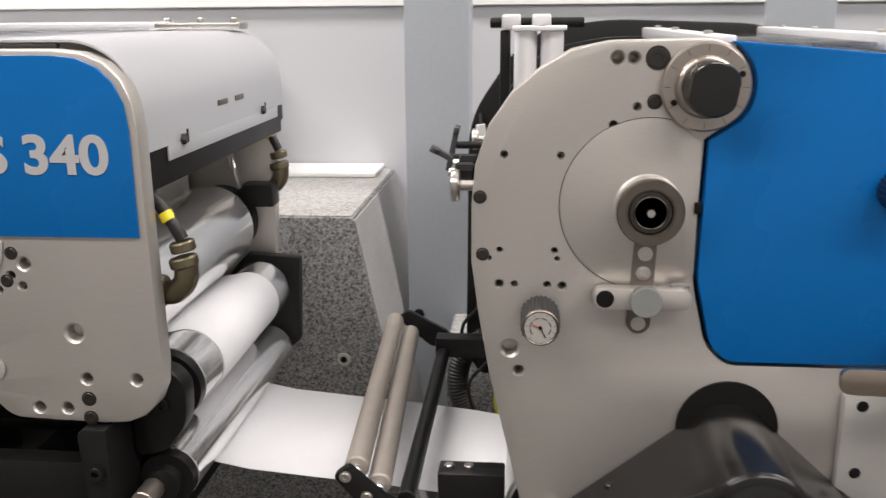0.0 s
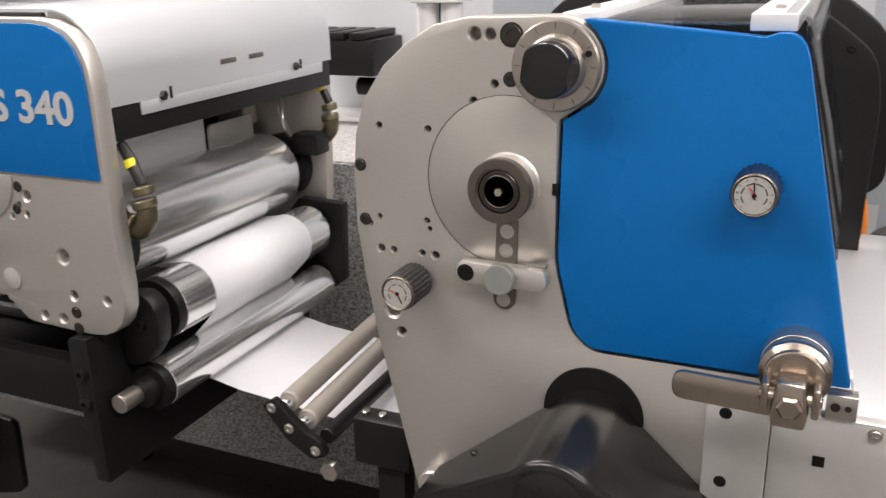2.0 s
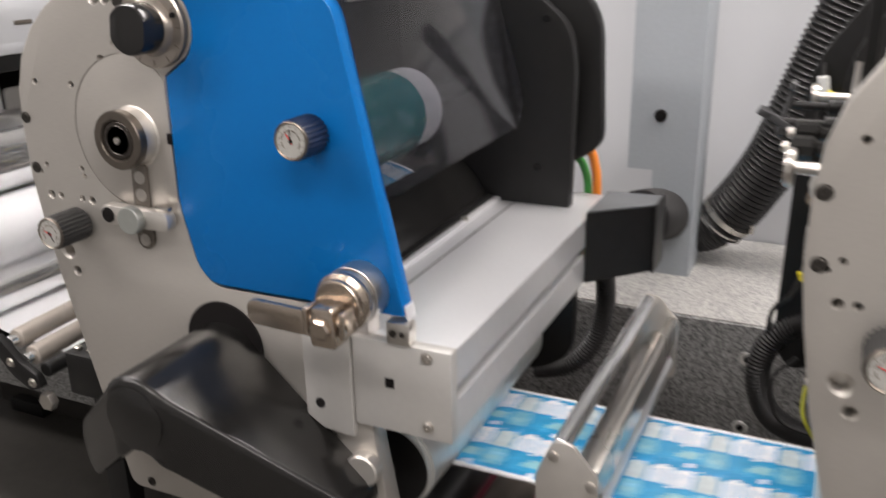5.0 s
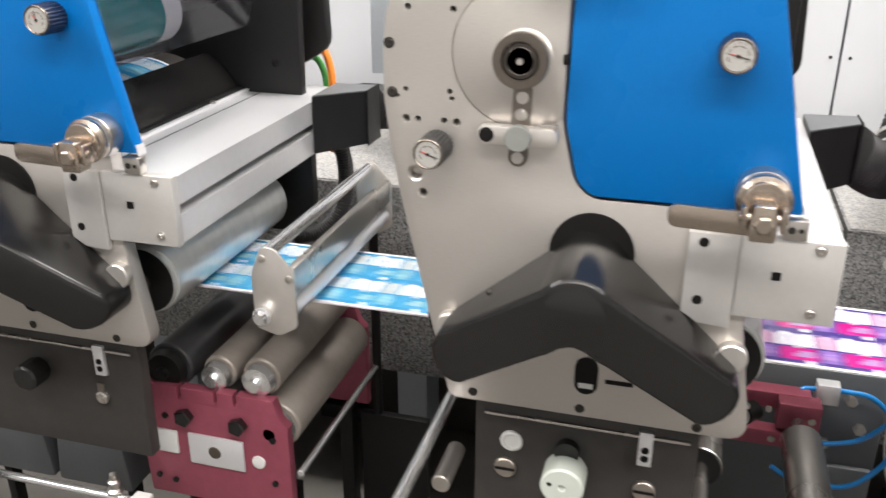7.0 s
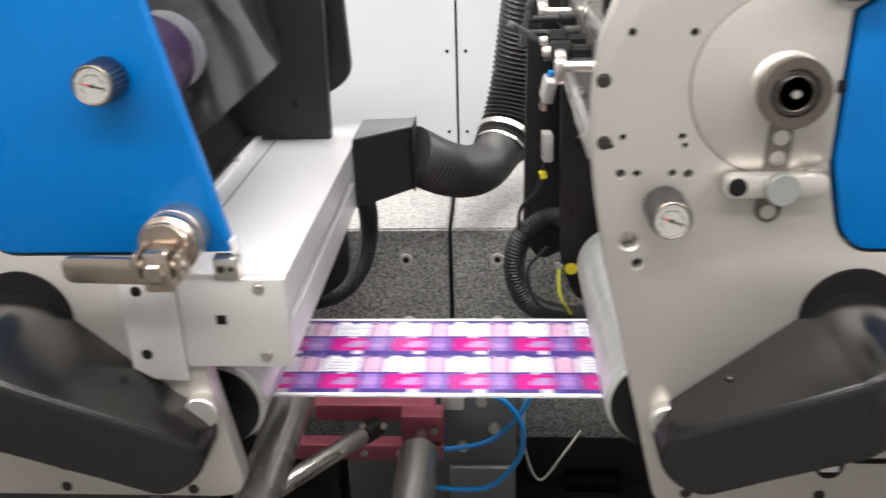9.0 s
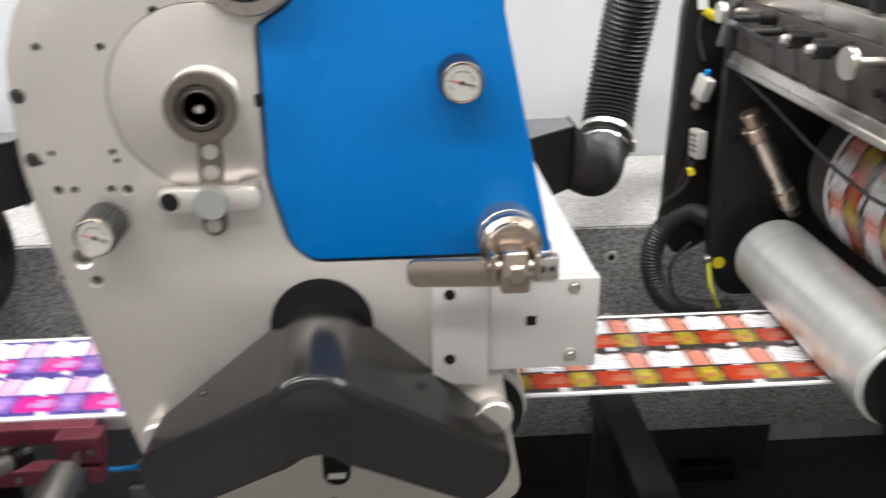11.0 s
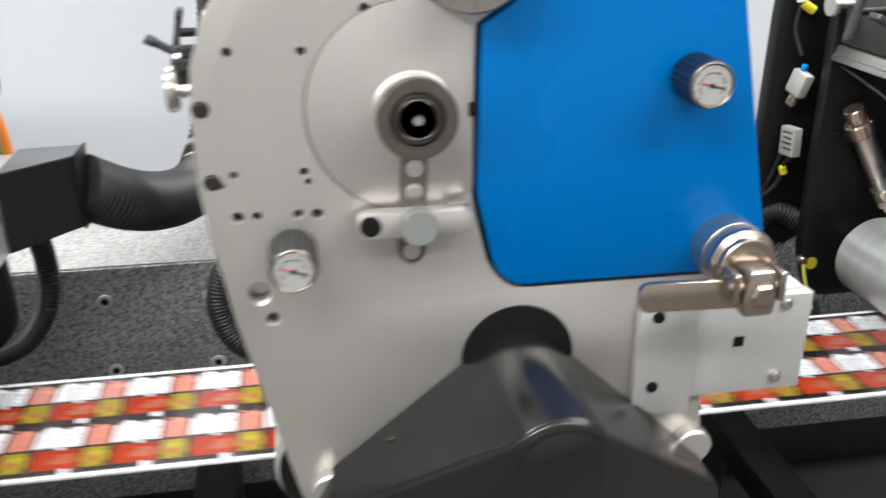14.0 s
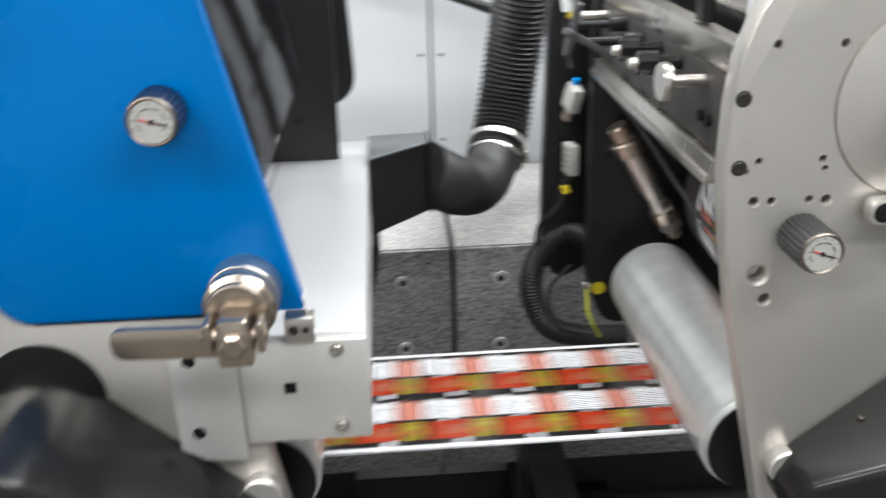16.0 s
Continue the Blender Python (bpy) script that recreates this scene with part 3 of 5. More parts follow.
def print_unit(k, hose=True):
    u = empty("print_unit")
    tagged(u, "narrow-web printing unit with nickel side plate and blue cover panel", "printing unit", "print units")
    # side plate and its fittings
    plate = part("side_plate", prism(PLATE_OUTLINE, 0.0, 0.028, 0.0025), PLATE, u, "satin nickel-plated steel side plate")
    disc = rounded([(0.051, 1.405)] + arc(0.0, 1.342, 0.090, 62, 262, 24)[1:] + [(0.040, 1.262), (0.051, 1.268)], 0)
    part("bearing_plate", prism(disc, -0.0010, 0.002, 0.0008), PLATE, u, "round inset bearing plate")
    for x, z, r in ((-0.173, 1.349, 0.0058), (-0.170, 1.287, 0.0058), (0.003, 1.491, 0.0098), (0.002, 1.448, 0.0062), (-0.057, 0.860, 0.0055), (0.096, 0.859, 0.0055), (0.254, 0.857, 0.0055)):
        bolt(plate, x, z, r)
    drill(plate, ((-0.148, 1.394, 0.0033), (-0.090, 1.393, 0.0033), (-0.038, 1.425, 0.0036), (-0.036, 1.491, 0.0062), (-0.020, 1.491, 0.0055), (-0.015, 1.443, 0.0036), (-0.152, 1.254, 0.0042), (-0.136, 1.254, 0.0034), (-0.101, 1.254, 0.0034),
                    (-0.085, 1.253, 0.0042), (-0.152, 1.292, 0.0028), (-0.163, 1.283, 0.0022), (-0.094, 1.292, 0.0030), (-0.091, 1.283, 0.0024), (-0.140, 1.181, 0.0085), (-0.130, 1.155, 0.0052)), 0.0)
    seam = [Vector((x, -0.0011, z)) for x, z in arc(0.0, 1.342, 0.0905, 62, 262, 40)]
    part("bearing_seam", sweep(seam, 0.0004, 6), SLOT_STEEL, u, "fine dark seam round the bearing plate")
    # hub with bearing
    hub = part("hub_boss", lathe([(0.0350, -0.0012), (0.0330, -0.003), (0.0322, -0.015), (0.0315, -0.018)], "y", (0, 0, 1.340), 48), PLATE_RING, u)
    part("hub_flange", lathe([(0.0315, -0.018), (0.0338, -0.0195), (0.0338, -0.029), (0.0328, -0.0305), (0.0245, -0.0305), (0.0238, -0.0292), (0.0228, -0.0292), (0.0225, -0.026)], "y", (0, 0, 1.340), 56), BRONZE, hub, "dark bronze bearing flange")
    part("bearing", lathe([(0.0225, -0.0272), (0.0205, -0.0290), (0.0165, -0.0290), (0.0155, -0.025), (0.0140, -0.025), (0.0135, -0.0275), (0.0095, -0.0275), (0.008, -0.024)], "y", (0, 0, 1.340), 40), BEARING, hub, "black sealed ball bearing")
    part("bearing_race", lathe([(0.0172, -0.0291), (0.0164, -0.0297), (0.0156, -0.0291)], "y", (0, 0, 1.340), 40), DARK_BOLT, hub)
    part("inner_race", lathe([(0.0100, -0.0276), (0.0090, -0.0282), (0.0078, -0.0276)], "y", (0, 0, 1.340), 32), DARK_BOLT, hub)
    part("shaft_pin", lathe([(0.0052, -0.024), (0.0052, -0.030), (0.0042, -0.0318)], "y", (0, 0, 1.340), 6), STEEL, hub)
    # slot plate and locking bar
    slot = part("slot_plate", prism(arc(0.0, 1.2975, 0.0125, 20, 160, 6) + arc(-0.0035, 1.215, 0.0125, 180, 360, 8), -0.004, 0.0, 0.0008), SLOT_STEEL, u, "dark steel slot plate")
    for x, z in ((0.0, 1.291), (-0.001, 1.270), (-0.004, 1.214)):
        bolt(slot, x, z, 0.0062, -0.004, STEEL, 0.0009)
    lock = part("locking_bar", prism(rounded([(-0.053, 1.233), (0.048, 1.234), (0.048, 1.257), (-0.053, 1.258)], 0.011), -0.020, -0.004, 0.0025), PLATE_RING, u, "pale cast locking bar")
    bolt(lock, -0.041, 1.246, 0.0075, -0.020, DARK, 0.001)
    part("locking_knob", lathe([(0.0155, -0.020), (0.0165, -0.022), (0.0165, -0.030), (0.0155, -0.0315)], "y", (0.0, 0, 1.246), 32), LOCK_KNOB, lock)
    part("spring_clip", box(0.026, 0.046, -0.014, -0.006, 1.257, 1.262, 0.001), STEEL, lock)
    # adjusting knob at the upper corner
    ring = part("knob_base", lathe([(0.0435, -0.0015), (0.0440, -0.004), (0.0440, -0.008), (0.0420, -0.010), (0.0310, -0.010), (0.0290, -0.016), (0.0270, -0.018)], "y", (0.050, 0, 1.463), 56), KNOB_BASE, u, "bright turned knob base")
    kb = lathe([(0.0255, -0.018), (0.0265, -0.020), (0.0265, -0.043), (0.0250, -0.0455), (0.0220, -0.046)], "y", (0, 0, 0), 48)
    for v in kb.verts:
        if v.co.y < -0.021:
            v.co.x = max(-0.0225, min(0.0225, v.co.x))
    part("adjusting_knob", moved(kb, pose(0.051, 0, 1.463, 0, 8, 0)), BLACK_PLASTIC, ring, "black plastic knob with two flats")
    marks = bmesh.new()
    for i in range(12):
        merge(marks, moved(box(-0.0004, 0.0004, -0.0106, -0.0098, 0.035, 0.041, 0), pose(0.050, 0, 1.463, 0, 30 * i, 0)))
    part("scale_marks", marks, SLOT_STEEL, ring)
    part("index_screw", lathe([(0.003, -0.010), (0.003, -0.013)], "y", (0.083, 0, 1.476), 12), DARK, ring)
    part("index_screw", lathe([(0.003, -0.010), (0.003, -0.013)], "y", (0.019, 0, 1.448), 12), DARK, ring)
    # regulators
    g1 = gauge(u, "plate_regulator", -0.108, -0.0005, 1.223, 0.0200, 0.048, mat=GREY_KNOB, angle=-20 if k else -62, red=158)
    g1["label"] = "ribbed grey regulator knob with a dial in its face"
    # blue cover panel
    panel = part("cover_panel", prism(PANEL_OUTLINE, -0.004, 0.018, 0.0015), BLUE, u, "glossy blue enamelled cover panel")
    gb = gauge(panel, "panel_regulator", 0.243, -0.004, 1.362, 0.0204, 0.040, mat=NAVY, angle=-14 if k else 93, red=164 if k else 122)
    gb["label"] = "dark blue regulator knob with a white dial"
    part("panel_catch", box(0.0475, 0.0545, -0.003, 0.004, 1.334, 1.346, 0.0005), DARK, u)
    part("panel_edge", prism([(0.3425, 1.1690), (0.3445, 1.1690), (0.3415, 1.1840), (0.3395, 1.1840)], -0.003, 0.016, 0.0003), ALU, u, "pale bent corner of the cover")
    handle_clamp(u)
    part("hinge_block", box(0.322, 0.349, -0.012, 0.006, 1.1435, 1.168, 0.001), STEEL, u)
    hole(u, 0.330, 1.156, 0.0045, -0.012)
    hole(u, 0.341, 1.156, 0.0030, -0.012)
    # crossbeam and its end plates
    end = part("beam_end_plate", box(0.276, 0.395, -0.008, 0.008, 1.034, 1.142, 0.0012), ENDPLATE, u, "matt silver end plate of the crossbeam")
    for z in (1.132, 1.049):
        bolt(end, 0.367, z, 0.0055, -0.008, STEEL, 0.004)
    # No opening is cut: a dark block paints the hole's shade.
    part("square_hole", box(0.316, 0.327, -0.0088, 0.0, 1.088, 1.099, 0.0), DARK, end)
    lug = part("beam_lug", prism(rounded([(0.214, 1.142), (0.275, 1.142), (0.275, 1.017), (0.236, 1.020), (0.214, 1.034)], 0.002), -0.012, -0.001, 0.0012), ENDPLATE, u, "pale lug plate beside the beam end")
    bolt(lug, 0.233, 1.130, 0.005, -0.012, DARK, 0.001)
    bolt(lug, 0.233, 1.052, 0.005, -0.012, DARK, 0.001)
    beam = bmesh.new()
    prof = [(0.226, 1.1395), (0.394, 1.1395), (0.394, 1.096), (0.345, 1.096), (0.345, 1.080), (0.394, 1.080), (0.394, 1.036), (0.300, 1.036), (0.226, 1.060)]
    f = prism(prof, 0.0085, 0.625, 0.0012, beam)
    bm_ob = part("crossbeam", f, BEAM, u, "silver extruded aluminium crossbeam")
    part("beam_rib", box(0.228, 0.238, 0.03, 0.56, 1.140, 1.146, 0.001), ALU, bm_ob)
    part("beam_groove", box(0.262, 0.2635, 0.02, 0.60, 1.1394, 1.1402, 0.0), DARK, bm_ob)
    for y in (0.16, 0.40, 0.55):
        part("beam_screw", lathe([(0.005, 1.146), (0.005, 1.150), (0.003, 1.151)], "z", (0.233, y, 0), 12), STEEL, bm_ob)
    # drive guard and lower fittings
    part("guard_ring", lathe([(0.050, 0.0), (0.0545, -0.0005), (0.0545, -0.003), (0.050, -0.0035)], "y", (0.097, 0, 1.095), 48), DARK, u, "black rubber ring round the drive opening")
    cover_arm(u)
    for x, z in ((-0.088, 0.968), (0.284, 0.976)):
        part("pivot_bush", lathe([(0.019, 0.0), (0.020, -0.003), (0.020, -0.015), (0.018, -0.017)], "y", (x, 0, z), 36), PLATE_RING, u, "bright turned pivot bush")
    part("key_slot", prism(arc(0.102, 0.925, 0.016, 0, 180, 8) + arc(0.102, 0.900, 0.016, 180, 360, 8), -0.002, 0.0, 0.0003), DARK, u)
    part("type_plate", box(0.092, 0.112, -0.0032, -0.002, 0.894, 0.902, 0.0003), WHITE_PLASTIC, u)
    part("key_slit", box(0.128, 0.165, -0.0012, 0.0, 0.905, 0.911, 0.0), DARK, u)
    # lower black drive panel down to the floor
    low = part("drive_panel", box(-0.060, 0.262, 0.034, 0.060, 0.0 if k else 0.605, 0.826, 0.002), PANEL_BLACK, u, "black lower drive panel")
    part("edge_strip", box(-0.045, 0.250, 0.030, 0.034, 0.806, 0.810, 0.0005), STEEL, low)
    if k:
        dk = part("set_knob", lathe([(0.030, 0.034), (0.032, 0.030), (0.032, -0.012), (0.029, -0.015), (0.006, -0.015), (0.005, -0.012)], "y", (0.080, 0, 0.730), 40), KNOB_GREEN, low, "grey-green round setting knob")
        part("knob_dimple", lathe([(0.004, -0.0148), (0.003, -0.0156)], "y", (0.062, 0, 0.734), 12), DARK_BOLT, dk)
        part("knob_neck", lathe([(0.018, 0.034), (0.018, 0.020)], "y", (0.080, 0, 0.765), 24), BLACK_PLASTIC, low)
        part("cap", lathe([(0.017, 0.034), (0.017, 0.031), (0.015, 0.030), (0.012, 0.030), (0.011, 0.031)], "y", (-0.004, 0, 0.764), 28), WHITE_PLASTIC, low)
        for x in (-0.012, 0.194):
            sp = part("slotted_plug", lathe([(0.017, 0.034), (0.017, 0.029), (0.015, 0.027)], "y", (x, 0, 0.716), 28), KNOB_BASE, low, "slotted steel plug")
            part("plug_slot", moved(box(-0.015, 0.015, 0.0255, 0.0272, -0.002, 0.002, 0), pose(x, 0, 0.716)), DARK, sp)
    else:
        part("screw_head", lathe([(0.012, 0.034), (0.012, 0.028), (0.009, 0.026)], "y", (0.182, 0, 0.715), 24), STEEL, low)
        part("screw_neck", box(0.174, 0.188, 0.030, 0.034, 0.722, 0.742, 0.001), SLOT_STEEL, low)
        part("hand_knob", lathe([(0.022, 0.034), (0.024, 0.028), (0.024, -0.004), (0.020, -0.008)], "y", (0.060, 0, 0.752), 9), BLACK_PLASTIC, low, "black fluted hand knob")
    tab = part("bracket_tab", box(0.180, 0.200, 0.026, 0.034, 0.762, 0.818, 0.001), ALU, low, "pale bracket tab with two bolts")
    for z in (0.775, 0.789):
        bolt(tab, 0.190, z, 0.0045, 0.026, DARK, 0.002)
    # far side: black frames
    part("rear_frame", prism(rounded([(-0.176, 1.385), (-0.115, 1.475), (0.0, 1.500), (0.26, 1.490), (0.345, 1.42), (0.356, 1.36), (0.352, 1.142), (0.366, 1.03), (0.366, 0.885), (0.31, 0.845), (-0.14, 0.84), (-0.17, 0.92)], [0.06, 0.06, 0.06, 0.06, 0.05, 0.05, 0.004, 0, 0.03, 0.03, 0.03, 0.03]), 0.535, 0.560, 0.002), BLACK, u, "black far side frame")
    part("rear_guard", prism(rounded([(-0.225, 1.36), (-0.13, 1.50), (0.0, 1.525), (0.27, 1.515), (0.37, 1.44), (0.380, 1.22), (0.33, 1.19), (-0.20, 0.88), (-0.23, 0.93)], 0.05), 0.615, 0.645, 0.004), BLACK, u, "black outer guard on the far side")
    for x, z in ((-0.155, 1.01), (-0.145, 1.13), (-0.11, 1.19), (0.30, 1.20), (0.31, 1.43)):
        bolt(u, x, z, 0.0055, 0.535, BLACK, 0.003)
    # window over the cylinders
    part("window_pane", prism(rounded([(0.0, -0.024), (0.385, -0.024), (0.430, 0.010), (0.400, 0.190), (0.0, 0.190)], [0, 0.012, 0.01, 0.01, 0]), 0.0, 0.003, 0.0006), GLASS, u, "smoked acrylic window").matrix_basis = pose(0.3115, 0.014, 1.316, 0, -12.3, 0) @ pose(0, 0, 0, 0, 0, 90)
    top = prism([(0.250, 1.5125), (0.258, 1.5125), (0.270, 1.509), (0.277, 1.502), (0.281, 1.490), (0.277, 1.490), (0.273, 1.500), (0.267, 1.506), (0.257, 1.509)], 0.014, 0.43, 0)
    part("window_bend", top, CLEAR, u, "clear bent acrylic edge")
    part("top_glass", box(0.0805, 0.2215, 0.03, 0.50, 1.500, 1.504, 0.001), CLEAR, u, "smoked acrylic top window")
    for x0, x1 in ((0.050, 0.080), (0.222, 0.262)):
        part("top_rail", box(x0, x1, 0.012, 0.52, 1.4965, 1.512, 0.0015), ALU, u, "silver aluminium top rail")
    for y in (0.08, 0.30, 0.46):
        for x in (0.065, 0.242):
            part("rail_screw", lathe([(0.005, 1.512), (0.005, 1.515), (0.003, 1.516)], "z", (x, y, 0), 12), STEEL, u)
    # left-hand crossmember with knobs and rail
    cm = part("knob_beam", box(-0.166, -0.150, 0.03, 0.533, 1.278, 1.356, 0.002), PANEL_BLACK, u, "black crossmember carrying hand knobs")
    part("silver_rail", prism(rounded([(-0.180, 1.253), (-0.150, 1.253), (-0.150, 1.276), (-0.172, 1.276), (-0.176, 1.262), (-0.180, 1.262)], 0.001), 0.055, 0.530, 0.0008), STEEL, u, "silver aluminium rail")
    part("tray_bar", box(-0.165, -0.140, 0.03, 0.533, 1.3565, 1.384, 0.002), STEEL, u, "bright flat bar above the crossmember")
    part("doctor_tray", box(-0.139, -0.020, 0.03, 0.533, 1.360, 1.372, 0.003), BLACK, u)
    part("tray_plate", box(-0.122, -0.070, 0.03, 0.533, 1.396, 1.402, 0.001), STEEL, u, "pale metal tray plate")
    part("upper_bar", rod(0.012, 0.03, 0.533, -0.085, 1.435), STEEL, u)
    for y, r in ((0.110, 0.019), (0.505, 0.017)):
        k = part("thumb_knob", lathe([(r - 0.001, -0.212), (r, -0.210), (r, -0.205), (r - 0.001, -0.203), (0.006, -0.203), (0.006, -0.166)], "x", (0, y, 1.340), 28), STEEL, u, "flat round steel thumb knob")
    for y, z, tilt in ((0.405, 1.345, 12), (0.330, 1.338, -62)):
        stem = part("clamp_stem", lathe([(0.0055, -0.232), (0.0055, -0.190), (0.010, -0.188), (0.010, -0.166)], "x", (0, y, z), 16), BLACK, u, "black clamp stem")
        b = prism(rounded([(-0.007, -0.040), (0.007, -0.040), (0.006, 0.016), (0.012, 0.020), (0.012, 0.030), (-0.012, 0.030), (-0.012, 0.020), (-0.006, 0.016)], [0.006, 0.006, 0.004, 0.004, 0.004, 0.004, 0.004, 0.004]), -0.004, 0.004, 0.0015)
        lv = part("clamp_lever", b, ZINC_LEVER, stem, "dark zinc clamping lever")
        lv.matrix_basis = pose(-0.234, y, z, tilt, 0, 90)
    for y in (0.185, 0.255):
        kn = part("lock_knob", lathe([(0.010, -0.214), (0.013, -0.212), (0.013, -0.192), (0.008, -0.188), (0.008, -0.166)], "x", (0, y, 1.342), 9), BLACK_PLASTIC, u, "small black fluted lock knob")
        part("knob_tip", lathe([(0.005, -0.222), (0.006, -0.220), (0.006, -0.213)], "x", (0, y, 1.342), 14), STEEL, kn)
    for y in (0.09, 0.11):
        part("cable_eye", lathe([(0.006, -0.170), (0.006, -0.166)], "x", (0, y, 1.305), 16), DARK, u)
    # top hook seen beyond the plate's shoulder
    tb = lathe([(0.030, 1.5165), (0.032, 1.5175), (0.032, 1.5205), (0.030, 1.5215)], "z", (-0.113, 0.088, 0), 40)
    for v in tb.verts:
        v.co.y = 0.088 + (v.co.y - 0.088) * (0.62 if v.co.y < 0.088 else 1.4)
        v.co.x = -0.113 + max(-0.029, min(0.029, (v.co.x + 0.113) * 1.25))
    br = part("top_bracket", tb, ALU, u, "bright bracket plate with a rounded front on top")
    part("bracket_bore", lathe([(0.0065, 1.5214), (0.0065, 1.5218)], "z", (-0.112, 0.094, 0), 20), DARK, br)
    for x in (-0.128, -0.099):
        part("top_bracket_post", rod(0.0125, 1.360, 1.5163, x, 0.090, axis="z", seg=24), ALU, u, "bright round bracket post")
    for x in (-0.156, -0.121):
        part("rod_clamp", box(x, x + 0.022, 0.150, 0.185, 1.516, 1.534, 0.003), ALU, u, "small bright rod clamp")
    part("clamp_rod", rod(0.006, -0.170, -0.060, 0.168, 1.524, axis="x", seg=16), BLACK, u)
    part("clamp_post", box(-0.158, -0.146, 0.155, 0.180, 1.386, 1.5155, 0.002), BLACK, u)
    # pneumatic cylinder, earth wire, hoses and valves on the far frame
    a, b = Vector((-0.140, 0.505, 1.175)), Vector((-0.045, 0.505, 1.010))
    cyl = part("air_cylinder", sweep([a.lerp(b, t) for t in (0.14, 0.145, 0.95, 0.955)], [0.014, 0.0165, 0.0165, 0.014], 24), STEEL, u, "small stainless air cylinder")
    for t0, t1, r in ((-0.04, 0.10, 0.016), (0.09, 0.22, 0.0225), (0.76, 0.88, 0.0205), (0.93, 1.04, 0.012)):
        part("cylinder_cap", sweep([a.lerp(b, t0), a.lerp(b, t0 + 0.01), a.lerp(b, t1 - 0.01), a.lerp(b, t1)], [r * 0.9, r, r, r * 0.9], 20), NICKEL, cyl)
    part("warning_dot", lathe([(0.011, 0.5335), (0.011, 0.5325)], "y", (-0.150, 0, 0.905), 24), YELLOW, u, "round yellow earth symbol sticker")
    part("earth_lug", lathe([(0.007, 0.520), (0.008, 0.522), (0.008, 0.533)], "y", (-0.172, 0, 0.915), 14), STEEL, u)
    part("earth_wire", sweep(smooth_path([(-0.172, 0.522, 0.910), (-0.172, 0.505, 0.88), (-0.165, 0.50, 0.86), (-0.15, 0.51, 0.83)]), 0.0030, 8), YELLOW_GREEN, u, "yellow-green earth wire")
    part("loop_hose", ribbed([(-0.13, 0.60, 0.945), (-0.18, 0.62, 0.968), (-0.228, 0.62, 0.935), (-0.246, 0.61, 0.875), (-0.222, 0.60, 0.810), (-0.165, 0.60, 0.782), (-0.08, 0.60, 0.775)], 0.0205, 0.006, 0.0017, 18), RUBBER, u, "black corrugated cable hose")
    part("down_hose", ribbed([(0.372, 0.645, 1.030), (0.384, 0.660, 0.985), (0.384, 0.670, 0.920), (0.366, 0.670, 0.850), (0.325, 0.660, 0.800), (0.26, 0.65, 0.780)], 0.018, 0.0065, 0.0018, 16), RUBBER, u, "black corrugated cable hose")
    part("thin_cable", sweep(smooth_path([(-0.185, 0.60, 1.12), (-0.20, 0.61, 1.05), (-0.215, 0.62, 0.99), (-0.205, 0.62, 0.93)]), 0.004, 8), RUBBER, u)
    part("loop_cable", sweep(smooth_path([(-0.19, 0.57, 0.93), (-0.222, 0.57, 0.885), (-0.205, 0.57, 0.82), (-0.15, 0.57, 0.80)]), 0.003, 8), RUBBER, u)
    v = part("valve_block", box(-0.009, 0.009, -0.018, 0.018, -0.020, 0.020, 0.004), DIAL, u, "white pneumatic valve block with a nickel fitting")
    v.matrix_basis = pose(-0.192, 0.585, 1.205, 14, 8, 10)
    part("nickel_fitting", lathe([(0.008, -0.021), (0.009, -0.024), (0.009, -0.036), (0.006, -0.040)], "z", (0, 0, 0), 14), NICKEL, v)
    part("tube_fitting", rod(0.005, 0.020, 0.030, 0, 0.005, axis="z", seg=14), TUBE_BLUE, v)
    w = part("valve_block", box(-0.008, 0.008, -0.019, 0.019, -0.024, 0.024, 0.002), DIAL, u, "white valve block with printed marks")
    w.matrix_basis = pose(-0.192, 0.585, 1.108, -4, 0, 4)
    for k in range(4):
        part("printed_mark", box(-0.0086, -0.0079, -0.014, 0.012 - 0.004 * (k % 2), 0.014 - 0.009 * k, 0.017 - 0.009 * k, 0), DARK_BOLT, w)
    part("tube_fitting", rod(0.005, -0.036, -0.024, 0, 0, axis="z", seg=14), BLACK, w)
    part("yellow_tag", sweep([Vector((-0.200, 0.585, 1.064)), Vector((-0.196, 0.585, 1.052))], 0.006, 10), YELLOW, u, "yellow cable tag")
    part("yellow_tag", sweep([Vector((-0.200, 0.600, 1.330)), Vector((-0.180, 0.598, 1.318))], 0.0075, 10), YELLOW, u, "yellow cable tag")
    part("white_plug", sweep([Vector((-0.204, 0.600, 1.352)), Vector((-0.201, 0.600, 1.332))], 0.008, 12), WHITE_PLASTIC, u, "white cable plug")
    part("signal_cable", sweep(smooth_path([(-0.196, 0.585, 1.25), (-0.205, 0.60, 1.29), (-0.202, 0.60, 1.33), (-0.205, 0.61, 1.37)]), 0.003, 8), RUBBER, u)
    part("signal_cable", sweep(smooth_path([(-0.196, 0.585, 1.075), (-0.205, 0.59, 1.03), (-0.235, 0.61, 0.985), (-0.238, 0.61, 0.93)]), 0.0035, 8), RUBBER, u)
    part("grey_cable", sweep(smooth_path([(-0.165, 0.52, 1.245), (-0.14, 0.42, 1.21), (-0.13, 0.30, 1.18), (-0.13, 0.15, 1.165), (-0.12, 0.06, 1.17)]), 0.0028, 8), RUBBER, u)
    # extraction duct and hose
    duct = bmesh.new()
    for x, ya, z0, z1 in ((0.3955, 0.487, 1.036, 1.149), (0.484, 0.553, 1.046, 1.151)):
        for y in (ya, 0.612):
            for z in (z0, z1):
                duct.verts.new((x, y, z))
